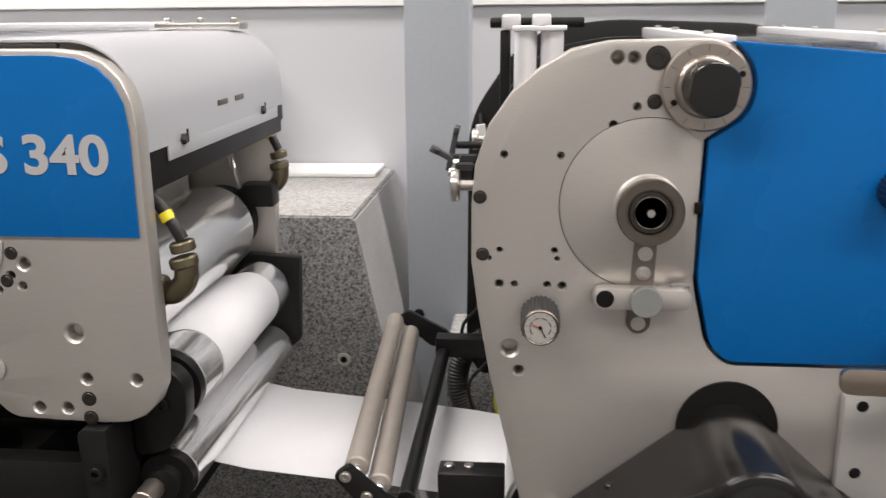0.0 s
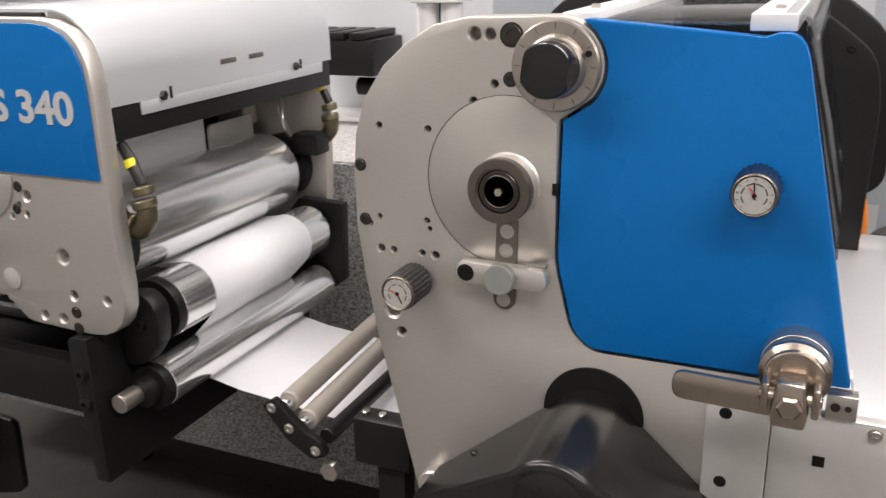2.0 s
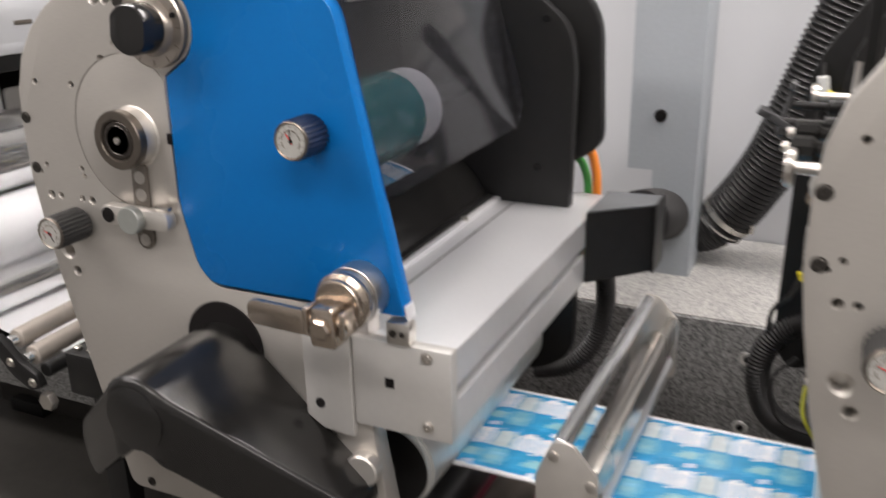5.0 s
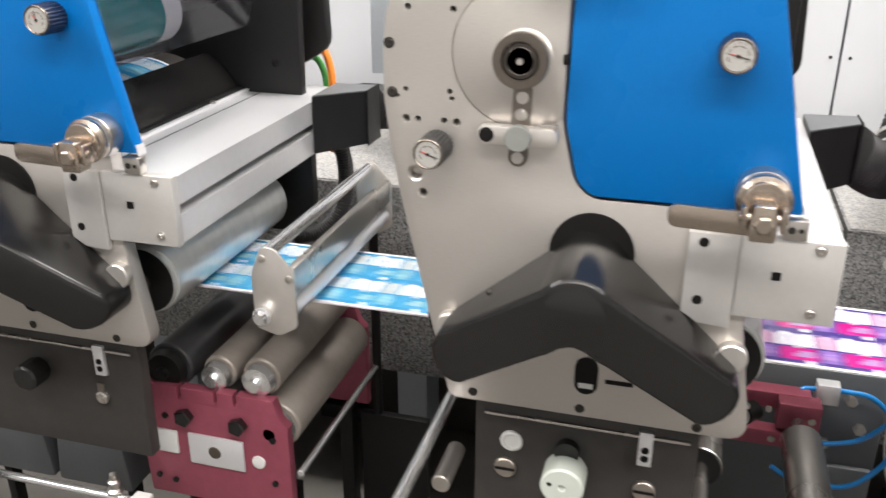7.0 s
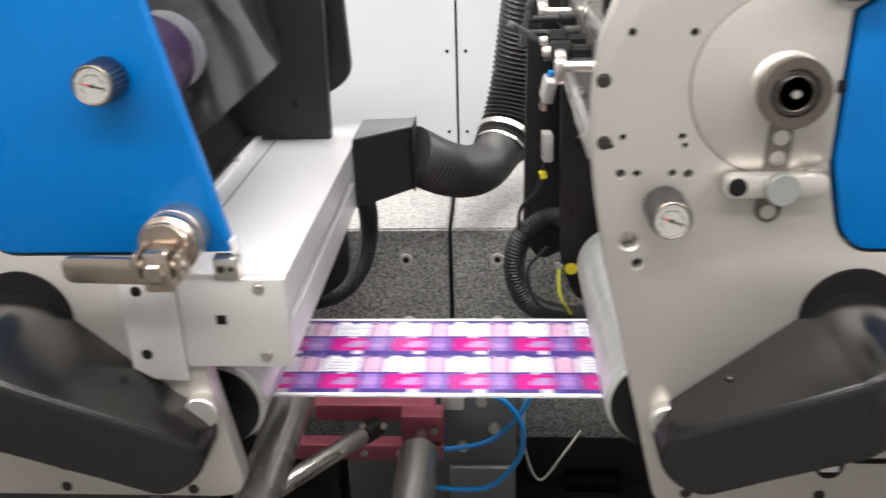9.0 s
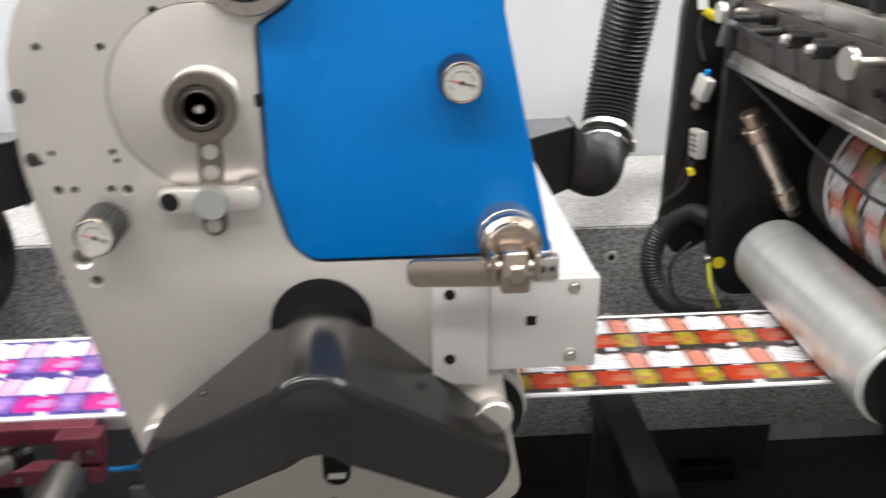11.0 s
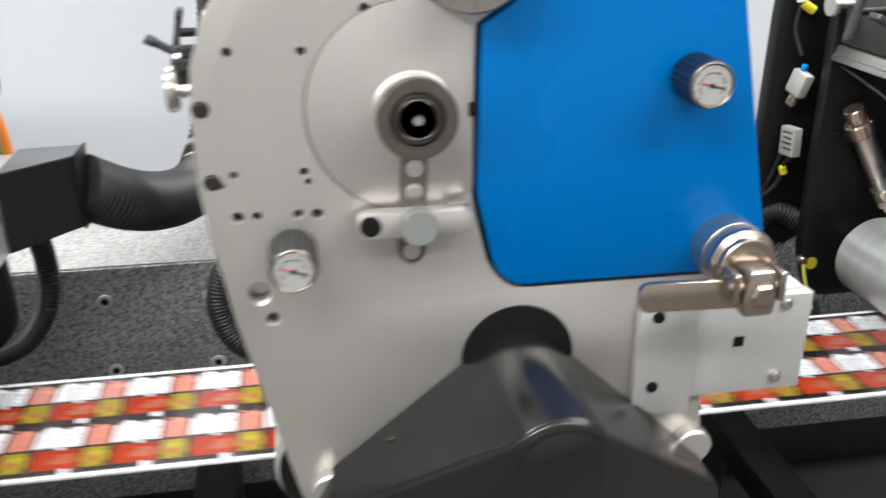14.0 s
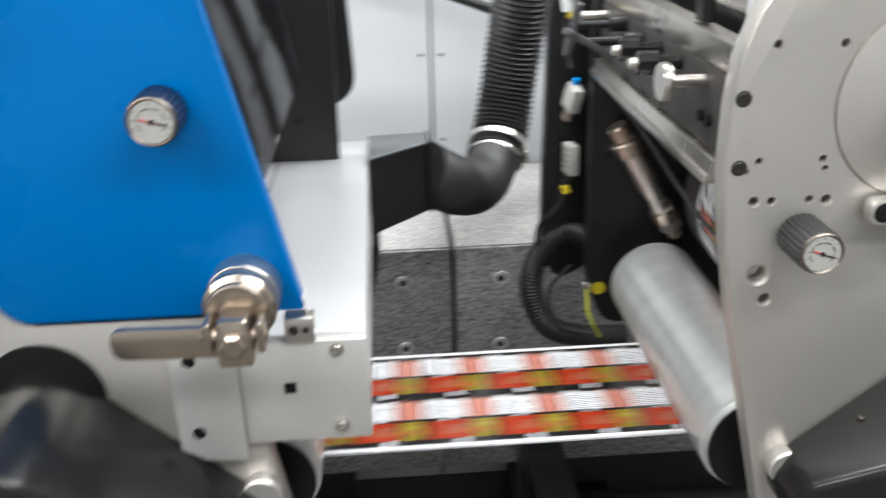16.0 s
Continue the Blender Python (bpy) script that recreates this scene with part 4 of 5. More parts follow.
    bmesh.ops.convex_hull(duct, input=duct.verts)
    dk = part("extraction_duct", duct, BLACK, u, "black sheet-metal extraction duct", smooth=False)
    part("duct_flange", box(0.4845, 0.4875, 0.548, 0.618, 1.043, 1.155, 0.0008), BLACK, dk)
    lid = bmesh.new()
    for x, ya, z0 in ((0.3955, 0.490, 1.1495), (0.4840, 0.556, 1.1515)):
        for y in (ya, 0.610):
            for z in (z0, z0 + 0.0015):
                lid.verts.new((x, y, z))
    bmesh.ops.convex_hull(lid, input=lid.verts)
    part("duct_lid", lid, COLUMN_DARK, dk, "dark grey sheet lid", smooth=False)
    if hose:
        vent_hose(u, [(0.476, 0.597, 1.095), (0.525, 0.64, 1.055), (0.565, 0.72, 1.020), (0.600, 0.82, 0.998), (0.630, 0.91, 1.005)],
                  [(0.630, 0.91, 1.005), (0.647, 0.955, 1.045), (0.664, 0.985, 1.12), (0.680, 0.99, 1.22), (0.695, 0.97, 1.35), (0.710, 0.95, 1.50), (0.735, 0.94, 1.64), (0.775, 0.94, 1.76)])
    # inking area behind the window
    cover = arc(DRUM_X, DRUM_Z, 0.1420, 24, 62, 12) + arc(DRUM_X, DRUM_Z, 0.1370, 62, 24, 12)
    part("drum_cover", prism(cover, 0.04, 0.53, 0.0008), BLACK_PLASTIC, u, "curved black cover over the drum")
    part("cover_lip", box(0.216, 0.2275, 0.04, 0.53, 1.120, 1.150, 0.001), BLACK, u)
    part("inner_wall", box(0.058, 0.066, 0.03, 0.534, 1.14, 1.49, 0), BLACK, u)
    part("doctor_holder", box(0.215, 0.245, 0.05, 0.085, 1.345, 1.40, 0.003), ALU, u)
    return u


BEARING = material("oiled_bearing_steel", (0.05, 0.042, 0.036), 0.26, 0.6, vary=0.2)
NAVY = material("dark_blue_plastic", (0.008, 0.013, 0.034), 0.38, coat=0.1)


def turning(name, profile, x, z, mat, parent, label="", seg=48):
    """A turning roller about y; its origin lies on its axis."""
    ob = part(name, lathe(profile, "y", (0, 0, 0), seg), mat, parent, label)
    ob.matrix_basis = pose(x, 0, z)
    return ob


ROLL_R, OUT_R = 0.066, 0.060


def add_rollers(u):
    out = []
    for x, z, r, nm in ((-0.080, 0.940, ROLL_R, "infeed_roller"), (0.274, 0.934, OUT_R, "outfeed_roller")):
        ob = turning(nm, [(r - 0.004, 0.062), (r - 0.004, 0.072), (r, 0.0725), (r, 0.475), (r - 0.002, 0.477), (0.02, 0.477), (0.02, 0.53)], x, z, ZINC, u, "zinc-grey metal web roller with worn scratches")
        part("end_disc", lathe([(r - 0.005, 0.0600), (r - 0.005, 0.0615)], "y", seg=36), BLACK, ob)
        part("roller_shaft", rod(0.014, 0.029, 0.0595, 0, 0), DARK_BOLT, ob)
        out.append((ob, x, z, r, 1))
    return out


units = []
first = print_unit(0, hose=False)   # its hose runs behind the column
units.append(first)
units.append(print_unit(1))
units[1].matrix_basis = pose(P, 0, 0)
for k in range(2, 5):
    units.append(copy_thing(units[1], pose(P * k, 0, 0)))
vent_hose(first, [(0.440, 0.655, 1.095), (0.440, 0.74, 1.075), (0.425, 0.90, 1.03), (0.43, 1.05, 0.975), (0.475, 1.09, 0.945), (0.515, 1.085, 0.965)],
          [(0.515, 1.085, 0.965), (0.545, 1.08, 1.005), (0.580, 1.07, 1.06), (0.615, 1.06, 1.13), (0.650, 1.05, 1.23), (0.690, 1.05, 1.35), (0.74, 1.05, 1.48), (0.81, 1.05, 1.62)])
for k in (0, 2):
    part("orange_cable", sweep(smooth_path([(0.27, 0.66, 1.235), (0.32, 0.68, 1.222), (0.344, 0.68, 1.200), (0.354, 0.68, 1.172), (0.358, 0.68, 1.135), (0.356, 0.68, 1.06), (0.35, 0.69, 0.98)]), 0.008, 10), ORANGE, units[k], "orange power cable")
    part("green_cable", sweep(smooth_path([(0.27, 0.67, 1.20), (0.315, 0.69, 1.185), (0.334, 0.69, 1.160), (0.340, 0.69, 1.12), (0.338, 0.69, 1.05)]), 0.007, 10), GREEN, units[k], "green power cable")
part("orange_cable", sweep(smooth_path([(0.27, 0.66, 1.235), (0.305, 0.68, 1.215), (0.322, 0.68, 1.190), (0.308, 0.68, 1.160), (0.275, 0.68, 1.140), (0.22, 0.68, 1.13)]), 0.008, 10), ORANGE, units[1], "orange power cable")
part("drain_pipe", sweep([Vector((0.40, 1.15, 1.347)), Vector((0.90, 1.15, 1.162))], 0.011, 14), RUBBER, units[3], "black drain pipe behind the hose")
spinning = []
for u in units:
    spinning += add_rollers(u)


# ---- printed web ----
LABEL = 0.0934


def ink(name, c, other=None):
    """A glossy printing ink whose tone drifts a little inside each label."""
    m = material(name, c, 0.26, 0.0, coat=0.9, grain=0.25, grain_scale=220, vary=0.06)
    nt = m.node_tree
    mix = [k for k in nt.nodes if k.type == "MIX" and not k.blend_type == "MULTIPLY"][0]
    big = [k for k in nt.nodes if k.type == "TEX_NOISE"][0]
    big.inputs["Scale"].default_value, big.inputs["Detail"].default_value = 38.0, 5.0
    d = other or tuple(v * 1.35 for v in c)
    mix.inputs["A"].default_value = (*[v * 0.62 for v in c], 1)
    mix.inputs["B"].default_value = (*[min(1, v) for v in d], 1)
    return m


INK = {
    "cyan": [PAPER, ink("cyan_ink", (0.05, 0.42, 0.76)), ink("pale_cyan_ink", (0.35, 0.68, 0.82)), ink("light_cyan_ink", (0.22, 0.58, 0.80)), ink("mist_ink", (0.66, 0.77, 0.85)), ink("deep_cyan_ink", (0.03, 0.36, 0.70))],
    "purple": [PAPER, ink("magenta_ink", (0.64, 0.02, 0.27)), ink("lilac_ink", (0.50, 0.30, 0.60)), ink("violet_ink", (0.32, 0.18, 0.56)), ink("pink_ink", (0.80, 0.46, 0.64)), ink("navy_ink", (0.085, 0.055, 0.27))],
    "red": [PAPER, ink("red_ink", (0.46, 0.016, 0.010), (0.58, 0.075, 0.02)), ink("orange_ink", (0.55, 0.06, 0.025), (0.62, 0.24, 0.13)), ink("olive_ink", (0.36, 0.25, 0.03), (0.60, 0.48, 0.03)), ink("salmon_ink", (0.70, 0.27, 0.20)), ink("brown_black_ink", (0.06, 0.045, 0.04))],
}
INK["black"] = [PAPER, INK["red"][1], ink("dark_orange_ink", (0.45, 0.05, 0.02), (0.52, 0.20, 0.10)), ink("dark_olive_ink", (0.27, 0.18, 0.025), (0.50, 0.38, 0.03)), INK["red"][4], ink("black_ink", (0.015, 0.013, 0.013))]
# One label as bands across the web: (from, to, cells); a cell is (from, to, ink) along the web.
LANE = [
    (0.00, 0.04, [(0, 1, 5)]),
    (0.04, 0.08, [(0, 0.09, 5), (0.09, 0.20, 0), (0.20, 0.62, 5), (0.62, 0.68, 4), (0.68, 1, 5)]),
    (0.08, 0.13, [(0, 0.05, 5), (0.05, 0.30, 0), (0.30, 0.40, 5), (0.40, 0.58, 0), (0.58, 0.70, 5), (0.70, 0.90, 4), (0.90, 1, 5)]),
    (0.13, 0.48, [(0, 0.58, 0), (0.58, 0.63, 5), (0.63, 0.95, 4), (0.95, 1, 5)]),
    (0.48, 0.53, [(0, 0.30, 5), (0.30, 0.38, 0), (0.38, 1, 5)]),
    (0.53, 0.62, [(0, 0.05, 5), (0.05, 0.60, 1), (0.60, 0.67, 5), (0.67, 0.95, 3), (0.95, 1, 5)]),
    (0.62, 0.70, [(0, 0.04, 5), (0.04, 0.34, 1), (0.34, 0.58, 2), (0.58, 0.62, 1), (0.62, 0.66, 5), (0.66, 0.97, 3), (0.97, 1, 5)]),
    (0.70, 0.80, [(0, 0.03, 5), (0.03, 0.26, 1), (0.26, 0.56, 2), (0.56, 0.64, 1), (0.64, 0.74, 3), (0.74, 0.86, 2), (0.86, 0.98, 3), (0.98, 1, 5)]),
    (0.80, 0.90, [(0, 0.05, 5), (0.05, 0.62, 1), (0.62, 0.68, 5), (0.68, 0.95, 3), (0.95, 1, 5)]),
    (0.90, 1.00, [(0, 0.44, 5), (0.44, 0.54, 0), (0.54, 1, 5)]),
]


def label_cells():
    """Rectangles (x0, x1, y0, y1, ink) of one label repeat, two lanes across the web."""
    w, margin = WEB_Y1 - WEB_Y0, 0.007
    out = [(0, 1, 0, margin, 0), (0, 1, w - margin, w, 0)]
    lane = (w - 2 * margin) / 2
    for k in range(2):
        top = w - margin - lane * k
        for a, b, cells in LANE:
            for c, d, i in cells:
                if (a, c) == (0.13, 0):
                    n = 9
                    for j in range(n):
                        y1, y0 = top - lane * (a + (b - a) * j / n), top - lane * (a + (b - a) * (j + 0.70) / n)
                        y2 = top - lane * (a + (b - a) * (j + 1) / n)
                        e = 0.40 + 0.18 * ((j * 7) % 5) / 5
                        out.append((c, d, y0, y1, 0))
                        out += [(c, c + 0.06, y2, y0, 0), (c + 0.06, c + e, y2, y0, 5), (c + e, d, y2, y0, 0)]
                else:
                    out.append((c, d, top - lane * b, top - lane * a, i))
    return out


CELLS = label_cells()


def label_sheet(name, stage, parent):
    """One label repeat of the web, flat, its origin at the middle of its lower face."""
    b = bmesh.new()
    w, t = WEB_Y1 - WEB_Y0, 0.0004
    for x0, x1, y0, y1, i in CELLS:
        q = [(x0, y0), (x1, y0), (x1, y1), (x0, y1)]
        f = b.faces.new([b.verts.new(((x - 0.5) * LABEL, y - w / 2, t)) for x, y in q])
        f.material_index = i
    base = [b.verts.new(((x - 0.5) * LABEL, (y - 0.5) * w, 0)) for x, y in ((0, 0), (0, 1), (1, 1), (1, 0))]
    b.faces.new(base)
    me = bpy.data.meshes.new(name)
    b.to_mesh(me)
    b.free()
    for m in INK[stage]:
        me.materials.append(m)
    return me


def drum_sheet(stage, r):
    b = bmesh.new()
    n = 9
    for k in range(n):
        for x0, x1, y0, y1, i in CELLS:
            steps = max(1, int((x1 - x0) * 5))
            for s in range(steps):
                a0, a1 = (2 * math.pi * (k + x0 + (x1 - x0) * (s + j) / steps) / n for j in (0, 1))
                f = b.faces.new([b.verts.new((r * math.cos(a), WEB_Y0 + y, r * math.sin(a))) for a, y in ((a0, y0), (a1, y0), (a1, y1), (a0, y1))])
                f.material_index = i
    return b


SPEED = 1.12
LOOP = 18
webs = []
STAGES = ["cyan", "purple", "red", "black"]
WORDS = {"cyan": "moving label web printed in cyan and white", "purple": "moving label web printed in magenta, violet and white", "red": "moving label web printed in red, orange and white", "black": "moving label web printed in red, olive, black and white"}
for k, stage in enumerate(STAGES):
    root = tagged(empty("printed_web", P * k + 0.56, (WEB_Y0 + WEB_Y1) / 2, WEB_Z), WORDS[stage], "paper web", "label webs")
    me = label_sheet("label_repeat", stage, root)
    pieces = []
    for i in range(LOOP):
        ob = new("label_repeat", me)
        ob.parent = root
        pieces.append(ob)
    webs.append((root, pieces))

DRUM_R = 9 * LABEL / (2 * math.pi)
for k, u in enumerate(units):
    drum = turning("impression_drum", [(0.03, 0.05), (DRUM_R - 0.012, 0.06), (DRUM_R - 0.0015, 0.065), (DRUM_R - 0.0015, 0.47), (DRUM_R - 0.01, 0.48), (0.03, 0.485)], DRUM_X, DRUM_Z, PANEL_BLACK, u, "dark impression drum")
    stage = STAGES[max(k - 1, 0)] if k != 1 else "purple"
    part("wrapped_web", drum_sheet(stage, DRUM_R), INK[stage], drum, "printed web running round the drum", smooth=False)
    spinning.append((drum, DRUM_X, DRUM_Z, DRUM_R, -1))

# plate cylinders seen through the side windows: each carries its ink
SLEEVE = {0: ink("teal_plate", (0.0, 0.25, 0.25)), 1: ink("violet_plate", (0.30, 0.16, 0.36)), 2: ink("ochre_plate", (0.45, 0.30, 0.05)), 3: ink("dark_plate", (0.03, 0.03, 0.03)), 4: ink("grey_plate", (0.3, 0.3, 0.3))}
for k, u in enumerate(units):
    pc = turning("plate_cylinder", [(0.03, 0.06), (0.054, 0.062), (0.054, 0.33), (0.05, 0.333), (0.02, 0.334)], 0.178, 1.325, WHITE_PLASTIC, u, "white plate sleeve")
    part("printing_plate", lathe([(0.0545, 0.07), (0.0565, 0.0705), (0.0565, 0.275), (0.0545, 0.2755)], "y", seg=40), SLEEVE[k], pc, "coloured photopolymer printing plate")
    part("cylinder_shaft", rod(0.014, 0.335, 0.53, 0, 0), BLACK, pc)
    spinning.append((pc, 0.178, 1.325, 0.0545, 1))


# ---- first unit with the curved silver cover ----
def lead_unit():
    y = -0.018
    u = tagged(empty("infeed_unit", -0.75, 0, 0), "infeed unit with nickel plate, blue panel and curved silver cover", "printing unit")
    o = lambda pts: [(x + 0.75, z) for x, z in pts]
    outline = o(rounded([(-1.25, 1.110), (-0.905, 1.110), (-0.893, 1.082), (-0.800, 1.095), (-0.780, 1.125), (-0.738, 1.112), (-0.715, 1.086), (-0.527, 1.080), (-0.531, 1.30), (-0.531, 1.503), (-1.25, 1.503)],
                        [0, 0.02, 0.01, 0.02, 0.01, 0.02, 0.02, 0.075, 0, 0.085, 0]))
    plate = part("side_plate", prism(outline, y, y + 0.028, 0.003), PLATE, u, "satin nickel-plated steel side plate")
    blue = o(rounded([(-1.25, 1.303), (-0.539, 1.304), (-0.539, 1.497), (-1.25, 1.497)], [0, 0, 0.078, 0]))
    panel = part("name_panel", prism(blue, y - 0.004, y - 0.0005, 0.001), BLUE, u, "glossy blue name panel")
    for word, x0, wide in (("ECS", -0.7855, 0.1095), ("340", -0.6570, 0.0940)):
        text = bpy.data.curves.new("lettering", "FONT")
        text.body, text.size, text.extrude, text.offset = word, 0.0575, 0.0006, 0.0016
        tob = new("lettering", text)
        deps = bpy.context.evaluated_depsgraph_get()
        me = bpy.data.meshes.new_from_object(tob.evaluated_get(deps))
        bpy.data.objects.remove(tob)
        xs = [v.co.x for v in me.vertices]
        sx = wide / (max(xs) - min(xs))
        me.transform(pose(0.75 + x0, y - 0.0046, 1.3745, 90, 0, 0) @ Matrix.Diagonal((sx, 1, 1, 1)) @ Matrix.Translation((-min(xs), 0, 0)))
        me.materials.append(LETTER)
        lt = new("lettering", me)
        lt.parent = panel
        lt["label"] = "pale grey lettering"
    part("word_bar", box(-0.20, -0.055, y - 0.0052, y - 0.0041, 1.376, 1.405, 0), LETTER, panel)
    bd = o(arc(-0.762, 1.298, 0.066, 180, 360, 20))
    part("round_cover", prism(bd, y - 0.0025, y, 0.0006), PLATE_RING, u, "half-round inset plate")
    for x, z, r in ((-0.689, 1.284, 0.006), (-0.698, 1.252, 0.006), (-0.619, 1.1125, 0.007), (-0.619, 1.089, 0.007), (-0.848, 1.283, 0.006), (-0.828, 1.238, 0.005)):
        bolt(u, x + 0.75, z, r, y)
    drill(plate, [(x + 0.75, z, r) for x, z, r in ((-0.676, 1.272, 0.0068), (-0.693, 1.258, 0.0045), (-0.681, 1.246, 0.0045), (-0.627, 1.192, 0.0095), (-0.619, 1.137, 0.0065), (-0.560, 1.1375, 0.0065), (-0.680, 1.100, 0.0065), (-0.646, 1.100, 0.0065), (-0.709, 1.241, 0.004), (-0.770, 1.287, 0.003),
                    (-0.784, 1.117, 0.0035), (-0.752, 1.116, 0.0045), (-0.856, 1.107, 0.007), (-0.895, 1.099, 0.007))], y)
    for x, z in ((-0.798, 1.146), (-0.730, 1.148)):
        part("round_dial", lathe([(0.015, y), (0.016, y - 0.002), (0.014, y - 0.003)], "y", (x + 0.75, 0, z), 28), DIAL, u, "small round white scale")
    wk = part("wing_knob", lathe([(0.012, y), (0.013, y - 0.003), (0.013, y - 0.030), (0.011, y - 0.032)], "y", (-0.784 + 0.75, 0, 1.181), 24), BLACK_PLASTIC, u, "black wing knob")
    part("wing", box(-0.06, -0.028, y - 0.040, y - 0.032, 1.184, 1.192, 0.002), BLACK_PLASTIC, wk)
    # curved silver cover
    out_l = [(-0.98, 1.512)] + arc(-0.612, 1.432, 0.080, 90, 0, 14) + [(-0.532, 1.392)]
    inn_l = [(-0.5345, 1.392)] + arc(-0.612, 1.432, 0.0775, 0, 90, 14) + [(-0.98, 1.5095)]
    cov = part("silver_cover", prism(o(out_l + inn_l), 0.006, 0.545, 0), ALU_WHITE, u, "curved silver painted sheet cover")
    part("cover_tongue", box(0.2155, 0.218, 0.062, 0.515, 1.3745, 1.392, 0.0005), ALU_WHITE, cov)
    for y0 in (0.235, 0.305):
        part("cover_slot", box(0.2175, 0.2195, y0, y0 + 0.036, 1.420, 1.427, 0.0005), SLOT_STEEL, cov)
    for y0 in (0.105, 0.430):
        part("latch_slot", box(0.2170, 0.2190, y0 + 0.014, y0 + 0.019, 1.388, 1.404, 0.0005), DARK, cov)
        part("latch_screw", lathe([(0.007, 0.2165), (0.007, 0.2220), (0.005, 0.2235)], "x", (0, y0, 1.394), 6), DARK_BOLT, cov)
    part("black_apron", box(0.198, 0.2145, 0.006, 0.545, 1.347, 1.402, 0.002), BLACK, u, "black apron under the cover")
    part("seal_strip", box(-0.22, 0.13, y + 0.03, 0.004, 1.500, 1.508, 0.002), RUBBER, u)
    part("lid_glass", box(-0.45, 0.02, 0.03, 0.52, 1.514, 1.518, 0.001), CLEAR, u, "clear acrylic lid")
    part("lid_rail", box(-0.45, 0.05, 0.50, 0.53, 1.512, 1.526, 0.002), ALU, u)
    part("lid_rail", box(-0.45, 0.02, 0.015, 0.028, 1.512, 1.520, 0.002), ALU, u)
    for x in (0.045, 0.10, 0.155):
        part("rail_screw", rod(0.006, 1.524, 1.532, x, 0.515, axis="z", seg=12), STEEL, u)
    part("rail_plate", box(0.03, 0.17, 0.495, 0.54, 1.514, 1.524, 0.002), STEEL, u)
    part("ball_post", rod(0.008, 1.51, 1.53, -0.10, 0.12, axis="z", seg=16), BLACK, u)
    ball = bmesh.new()
    bmesh.ops.create_uvsphere(ball, u_segments=24, v_segments=14, radius=0.018, matrix=pose(-0.10, 0.12, 1.545))
    part("ball_knob", ball, BLACK_PLASTIC, u, "black ball knob")
    # far plate with bores
    far = o(rounded([(-1.20, 0.98), (-0.60, 0.98), (-0.560, 1.09), (-0.548, 1.33), (-0.560, 1.50), (-1.20, 1.50)], [0, 0.03, 0.05, 0.05, 0.06, 0]))
    part("far_plate", prism(far, 0.545, 0.57, 0.003), PLATE, u, "grey far side plate")
    part("far_lower_plate", prism(o(rounded([(-0.69, 0.85), (-0.514, 0.985), (-0.508, 1.135), (-0.60, 1.14), (-0.72, 1.00)], 0.004)), 0.512, 0.535, 0.002), BLACK, u, "black far bracket plate")
    part("far_motor", box(-0.20, 0.035, 1.04, 1.20, 1.290, 1.375, 0.004), BLACK, u, "black finned drive housing")
    for i in range(4):
        part("motor_fin", box(-0.19 + 0.055 * i, -0.15 + 0.055 * i, 1.035, 1.205, 1.375, 1.392, 0.003), BLACK, u)
    part("motor_stub", rod(0.022, -0.05, 0.02, 1.12, 1.255, axis="x", seg=20), BLACK, u)
    part("bearing_housing", lathe([(0.050, 0.487), (0.054, 0.490), (0.054, 0.520), (0.060, 0.522), (0.060, 0.544)], "y", (0.105, 0, 1.194), 36), BLACK, u, "black bearing housing")
    part("housing_block", box(0.150, 0.205, 0.50, 0.544, 1.225, 1.262, 0.003), BLACK, u)
    part("inner_post", box(0.02, 0.05, 0.50, 0.544, 1.27, 1.36, 0.003), PLATE_RING, u, "pale inner post")
    part("inner_tube", sweep(smooth_path([(0.12, 0.50, 1.36), (0.14, 0.49, 1.32), (0.15, 0.48, 1.29), (0.15, 0.50, 1.26)]), 0.005, 10), STEEL, u)
    # brackets below the plate
    leg = part("frame_plate", prism(o(rounded([(-0.634, 1.079), (-0.598, 1.079), (-0.596, 0.855), (-0.620, 0.855)], [0.014, 0, 0, 0])), -0.030, 0.515, 0.002), BLACK, u, "black steel frame plate")
    for z in (1.026, 0.980):
        bolt(leg, -0.613 + 0.75, z, 0.009, -0.030, BLACK, 0.008)
    part("frame_rail", box(-0.62, 0.115, 0.0, 0.03, 0.940, 1.020, 0.002), BLACK, u, "black frame rail")
    part("frame_rail", box(-0.62, 0.115, 0.20, 0.23, 0.90, 0.96, 0.002), BLACK, u, "black frame rail")
    part("frame_foot", box(-0.62, -0.56, 0.03, 0.20, 0.0, 1.06, 0.002), BLACK, u, "black frame foot")
    part("roller_bracket", prism(o(rounded([(-0.594, 1.125), (-0.545, 1.132), (-0.524, 1.110), (-0.527, 1.060), (-0.556, 1.022), (-0.594, 1.015)], 0.014)), 0.030, 0.060, 0.003), BLACK, u, "black roller bearing bracket")
    bolt(u, -0.556 + 0.75, 1.085, 0.010, 0.030, BLACK, 0.006)
    arm = part("hole_bracket", prism(rounded([(-0.72, 0.47), (-0.34, 0.57), (-0.33, 0.73), (-0.72, 0.76)], 0.02), 0.200, 0.214, 0.0015), BLACK, u, "black frame bracket with a large round hole")
    drill(arm, [(-0.53, 0.640, 0.045), (-0.39, 0.67, 0.005), (-0.64, 0.705, 0.005), (-0.44, 0.595, 0.005)], 0.200)
    part("bracket_tie", box(-0.60, -0.58, 0.2145, 0.23, 0.70, 0.90, 0.002), BLACK, u)
    part("inner_body", box(-0.45, -0.03, 0.012, 0.53, 1.09, 1.33, 0.003), BLACK, u, "dark unit interior")
    part("inner_sheet", box(0.045, 0.0475, 0.10, 0.390, 1.15, 1.345, 0.0), PAPER, u, "white web inside the unit")
